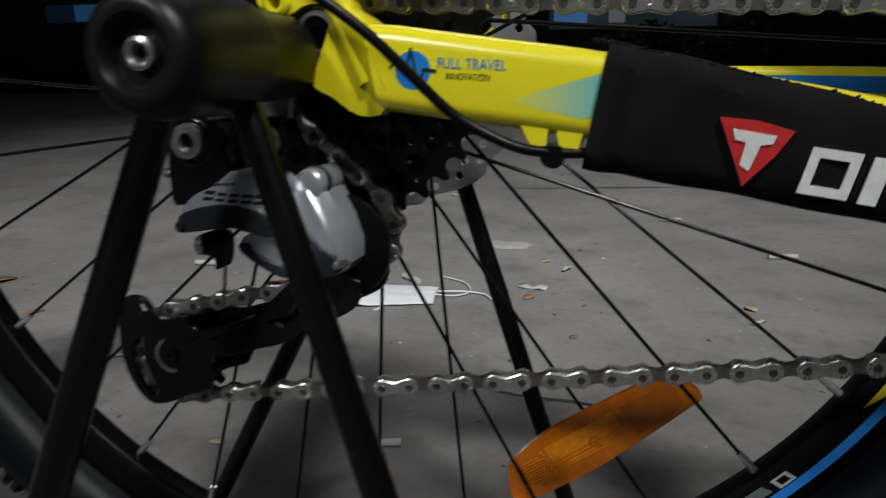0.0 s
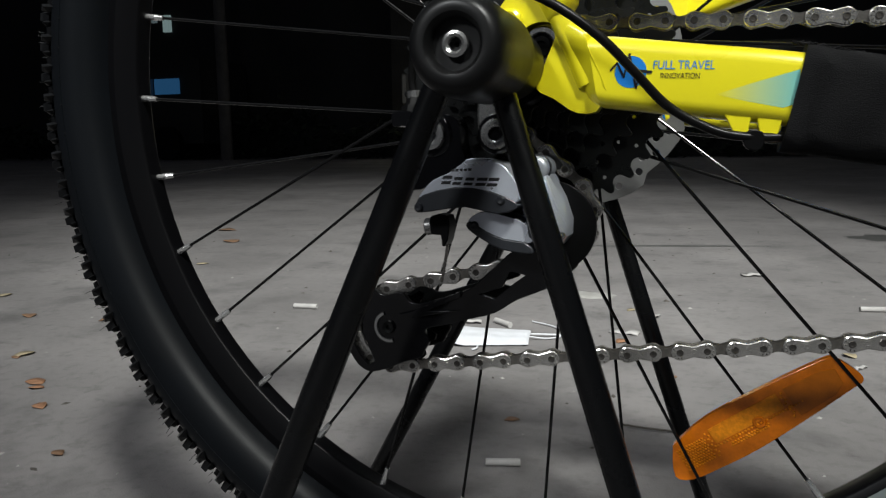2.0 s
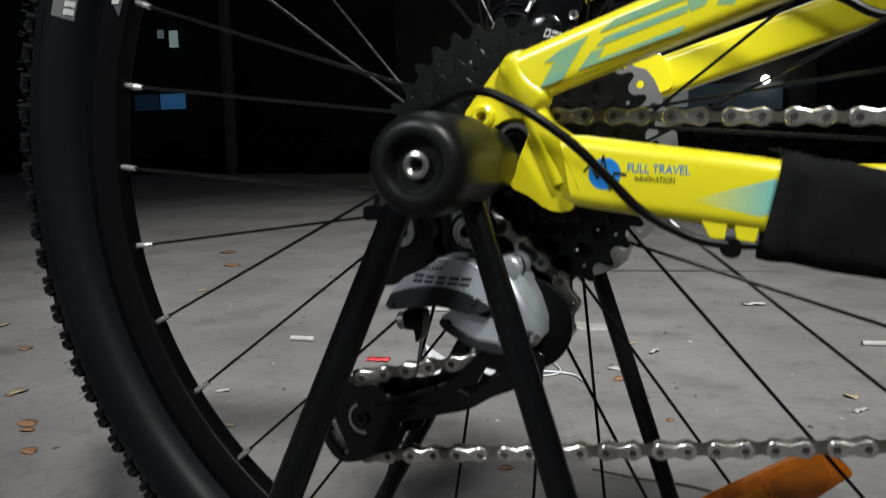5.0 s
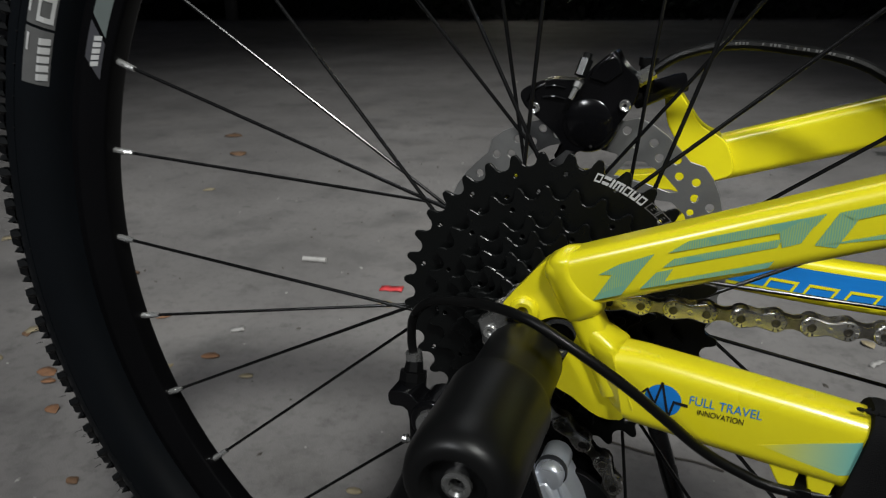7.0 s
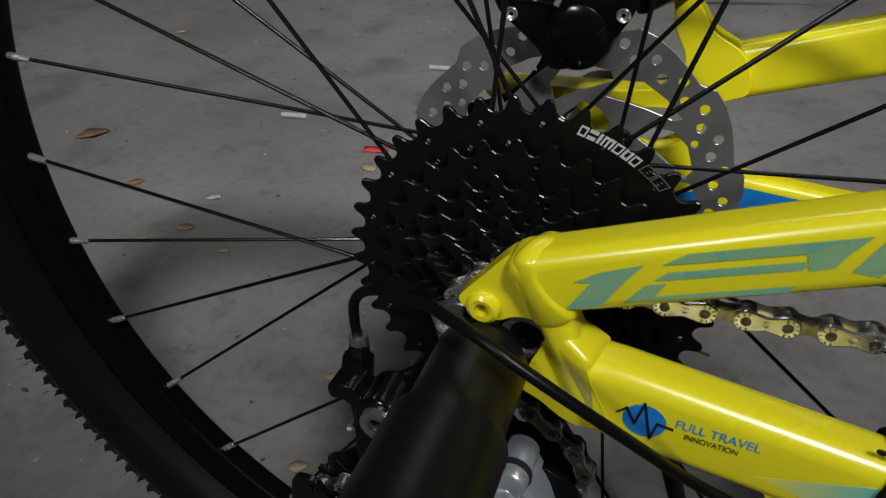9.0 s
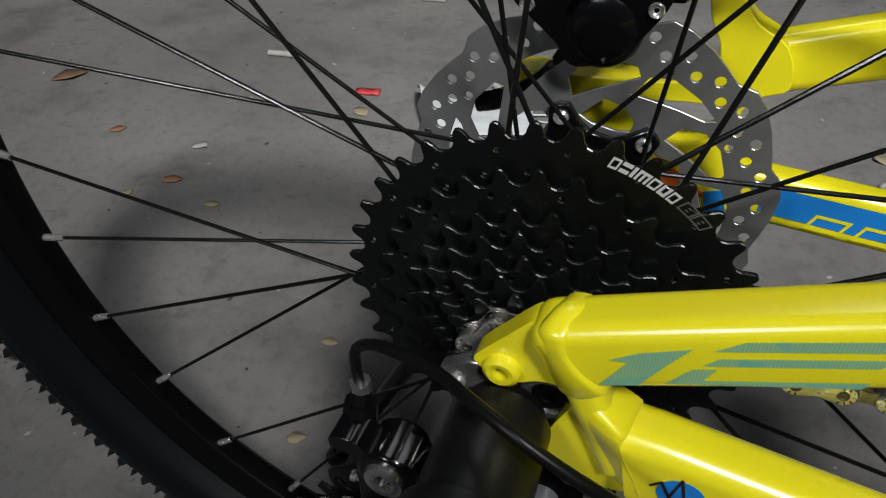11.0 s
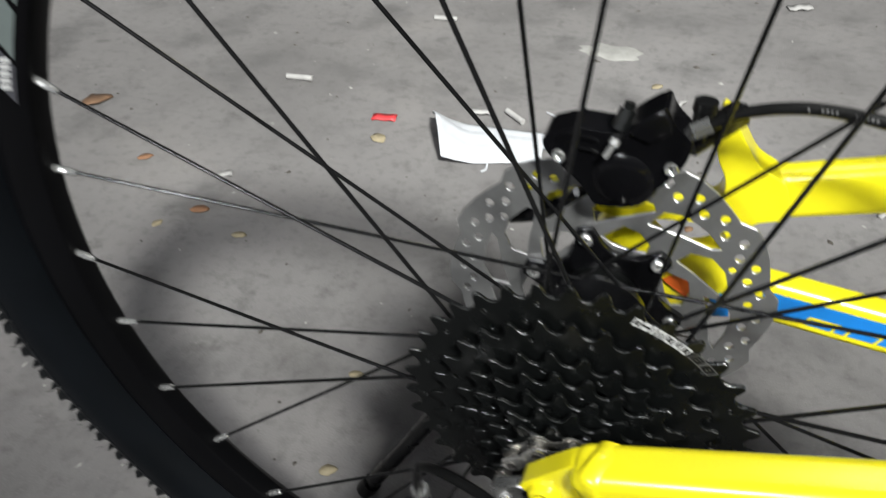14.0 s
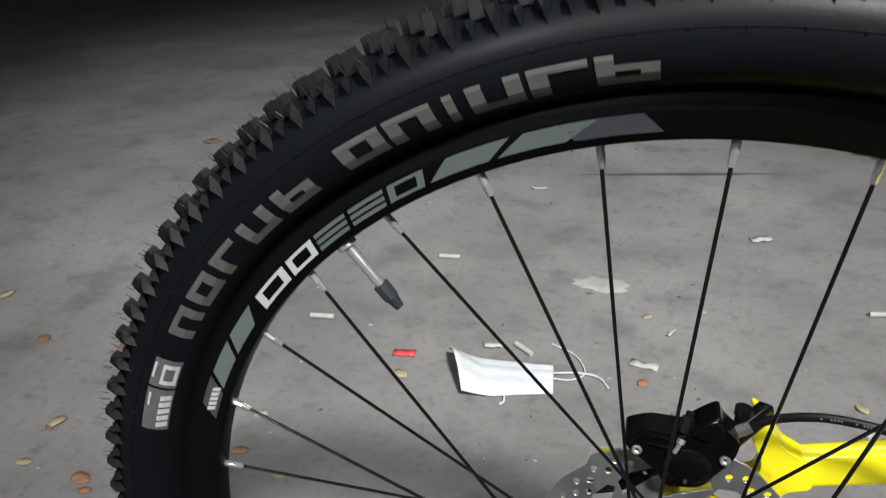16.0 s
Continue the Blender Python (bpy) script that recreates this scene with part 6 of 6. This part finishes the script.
def scrap(name, x, y, length, width, turn, mat, label, category, seed):
    rng = random.Random(seed)
    bm = bmesh.new()
    n = 5
    rows = []
    for k in range(n):
        t = k / (n - 1) - 0.5
        h = 0.002 + rng.uniform(0, 0.0035)
        rows.append([(length * t, -width / 2 * rng.uniform(0.8, 1.1), h), (length * t, width / 2 * rng.uniform(0.8, 1.1), h + rng.uniform(-0.001, 0.002))])
    vs = [[bm.verts.new((x + a * math.cos(turn) - b * math.sin(turn), y + a * math.sin(turn) + b * math.cos(turn), c)) for a, b, c in row] for row in rows]
    for p, q in zip(vs, vs[1:]):
        bm.faces.new((p[0], p[1], q[1], q[0]))
    ob = link_mesh(name, bm, mat, None)
    mod = ob.modifiers.new("thick", "SOLIDIFY")
    mod.thickness, mod.offset = 0.0022, -1
    tagged(ob, label, category)


def stub(x, y, turn, length=0.032, r=0.0036):
    d = Vector((math.cos(turn), math.sin(turn), 0))
    st = thing("cigarette_stub", "pale cigarette stub on the concrete", "litter", "stubs on the ground")
    a = Vector((x, y, r))
    part("paper", cyl(a - d * length / 2, a + d * length * 0.15, r, n=12), BUTT, st)
    part("filter", cyl(a + d * length * 0.15, a + d * length / 2, r * 1.03, n=12), BUTT, st)


def build_mask():
    mk = thing("paper_mask", "crumpled white disposable face mask with ear loops", "mask")
    a, b, c, d = Vector((-0.363, 0.794)), Vector((-0.307, 0.672)), Vector((-0.160, 0.720)), Vector((-0.172, 0.805))
    bm = bmesh.new()
    nu, nv = 18, 10
    rng = random.Random(2)
    grid = []
    for i in range(nu + 1):
        row = []
        for j in range(nv + 1):
            u, v = i / nu, j / nv
            p = (a * (1 - v) + b * v) * (1 - u) + (d * (1 - v) + c * v) * u
            lift = 0.034 * max(0.0, 1 - u * 3.2) ** 1.2 * (0.4 + 0.6 * math.sin(math.pi * v)) + 0.010 * math.sin(math.pi * v) * (1 - 0.5 * u)
            pleat = 0.0030 * math.sin(v * 6 * math.pi)
            row.append(bm.verts.new((p.x, p.y, 0.003 + max(0, lift + pleat * 0.6 + 0.0015 * noise.noise((u * 6, v * 6, 3))))))
        grid.append(row)
    for i in range(nu):
        for j in range(nv):
            bm.faces.new((grid[i][j], grid[i + 1][j], grid[i + 1][j + 1], grid[i][j + 1]))
    body = part("mask_cloth", bm, PAPER, mk, "pleated white cloth", angle=60)
    mod = body.modifiers.new("thick", "SOLIDIFY")
    mod.thickness, mod.offset = 0.0015, 0
    part("ear_loop", tube([(-0.173, 0.775, 0.006), (-0.125, 0.790, 0.004), (-0.091, 0.786, 0.003), (-0.072, 0.759, 0.003)], 0.0016, 8), PAPER, mk, "thin white ear loop")
    part("ear_loop", tube([(-0.166, 0.759, 0.006), (-0.136, 0.767, 0.003), (-0.115, 0.793, 0.004), (-0.138, 0.847, 0.003), (-0.185, 0.877, 0.003)], 0.0013, 8), PAPER, mk, "thin white ear loop")
    part("nose_tab", tube([(-0.238, 0.692, 0.004), (-0.236, 0.677, 0.003), (-0.242, 0.670, 0.002)], 0.0018, 6), PAPER, mk)


def build_litter():
    build_mask()
    for x, y, t, n in ((-0.092, 0.273, 0.25, 0.036), (-0.653, 0.869, 0.1, 0.050), (-0.233, 0.844, -0.7, 0.045), (-0.479, 1.208, 0.1, 0.050), (0.429, 1.138, 0.2, 0.055)):
        stub(x, y, t, n, 0.0052 if y > 0.5 else 0.0040)
    for x, y, a, b, t in ((-0.291, 0.844, 0.034, 0.014, 0.2), (-0.016, 0.847, 0.050, 0.022, -0.2), (0.235, 1.480, 0.050, 0.028, 0.3), (-0.615, 0.548, 0.022, 0.013, 0.5), (-0.352, 1.740, 0.045, 0.02, 0.1), (0.326, 0.735, 0.03, 0.008, 0.9),
                          (0.030, 0.970, 0.03, 0.006, 1.1)):
        scrap("paper_scrap", x, y, a, b, t, BUTT, "small torn white paper scrap", "paper scrap", int(1000 * x))
    scrap("red_wrapper", -0.446, 0.780, 0.042, 0.020, 0.15, RED_SCRAP, "small bright red plastic wrapper", "wrapper", 3)
    for k, (x, y, s, m) in enumerate(((-0.430, 0.715, 0.045, LEAF_B), (-0.016, 0.790, 0.036, LEAF_A), (-0.797, 0.343, 0.050, LEAF_A), (-0.708, 0.267, 0.036, LEAF_A), (-0.932, 0.445, 0.048, LEAF_B), (-1.157, 0.660, 0.05, LEAF_C),
                                      (-1.385, 0.796, 0.06, LEAF_B), (-0.969, 0.686, 0.085, LEAF_C), (-0.765, 0.554, 0.036, LEAF_A), (-0.602, 0.457, 0.040, LEAF_A), (-0.516, 0.422, 0.030, LEAF_B), (-0.258, 0.242, 0.026, LEAF_B),
                                      (-0.235, 0.122, 0.026, LEAF_B), (-0.112, 0.398, 0.026, LEAF_C), (-0.907, 0.350, 0.036, LEAF_B), (-0.774, 0.322, 0.030, LEAF_A), (0.324, 0.800, 0.036, LEAF_B), (0.069, 0.620, 0.022, LEAF_C),
                                      (-0.017, 1.028, 0.036, LEAF_B), (-0.641, 0.412, 0.026, LEAF_B), (-0.566, 0.158, 0.026, LEAF_C), (-1.418, 1.725, 0.11, LEAF_C), (-1.215, 1.289, 0.05, LEAF_B), (-1.624, 1.998, 0.10, LEAF_C),
                                      (-0.934, 0.431, 0.03, LEAF_C))):
        leaf(x, y, s * 0.72, m, {LEAF_A: "small curled orange dry leaf", LEAF_B: "small pale yellow dry leaf", LEAF_C: "crumpled brown dry leaf"}[m], 20 + k)
    tw = tube([(-0.012, 0.422, 0.003), (0.038, 0.410, 0.004), (0.088, 0.411, 0.003), (0.119, 0.403, 0.003)], 0.0013, 6)
    ob = link_mesh("dry_twig", tw, TWIG, None)
    tagged(ob, "thin brown twig on the concrete", "twig")
    blot("oil_stain", 0.720, 2.308, 0.13, 0.09, STAIN, "dark oil stain on the concrete", 1)
    blot("oil_stain", 0.728, 1.940, 0.10, 0.05, STAIN, "dark oil stain on the concrete", 2)
    blot("pale_patch", -0.115, 1.152, 0.06, 0.035, PALE_STAIN, "pale dried splash on the concrete", 3)
    blot("oil_stain", 0.032, 1.959, 0.012, 0.30, STAIN, "narrow dark tyre scuff on the concrete", 6, turn=-1.35)
    # crumbs and grit, too many to count
    def crumbs(name, label, mat, seed, count, small, large):
        rng = random.Random(seed)
        verts, faces = [], []
        for k in range(count):
            x, y = rng.gauss(-0.35, 0.7), rng.uniform(-0.1, 2.6)
            s = rng.uniform(small, large) * (1.8 if rng.random() < 0.06 else 1)
            n0 = len(verts)
            a = rng.uniform(0, 6.28)
            long = rng.uniform(0.7, 2.2)
            for j in range(4):
                u, v = s * long * math.cos(1.57 * j) * rng.uniform(0.7, 1.3), s * math.sin(1.57 * j) * rng.uniform(0.6, 1.2)
                verts.append((x + u * math.cos(a) - v * math.sin(a), y + u * math.sin(a) + v * math.cos(a), 0.0))
            verts.append((x, y, s * rng.uniform(0.4, 0.9)))
            faces += [(n0 + q, n0 + (q + 1) % 4, n0 + 4) for q in range(4)]
        me = bpy.data.meshes.new(name)
        me.from_pydata(verts, [], faces)
        me.materials.append(mat)
        tagged(new(name, me), label, "grit", kind="stuff")

    crumbs("grit", "scattered pale grit and crumbs", PALE_STAIN, 77, 300, 0.0008, 0.0026)
    crumbs("dark_crumb", "scattered dark crumbs of dirt and dry leaf", TWIG, 78, 260, 0.0010, 0.0040)


build_ground()
build_far_side()
bicycle = thing("bicycle", "yellow full-suspension mountain bike, rear wheel and drivetrain", "bicycle")
build_wheel(bicycle)
build_cassette(bicycle)
build_rotor(bicycle)
for matrix, build in ((FRAME_SET, build_drive_side), (FAR_SET, build_far_frame), (FAR_SET, build_caliper), (GEAR_SET, build_derailleur)):
    drawn["set"] = matrix
    build(bicycle)
drawn["set"] = None
build_stand()
build_litter()
build_chain(bicycle)
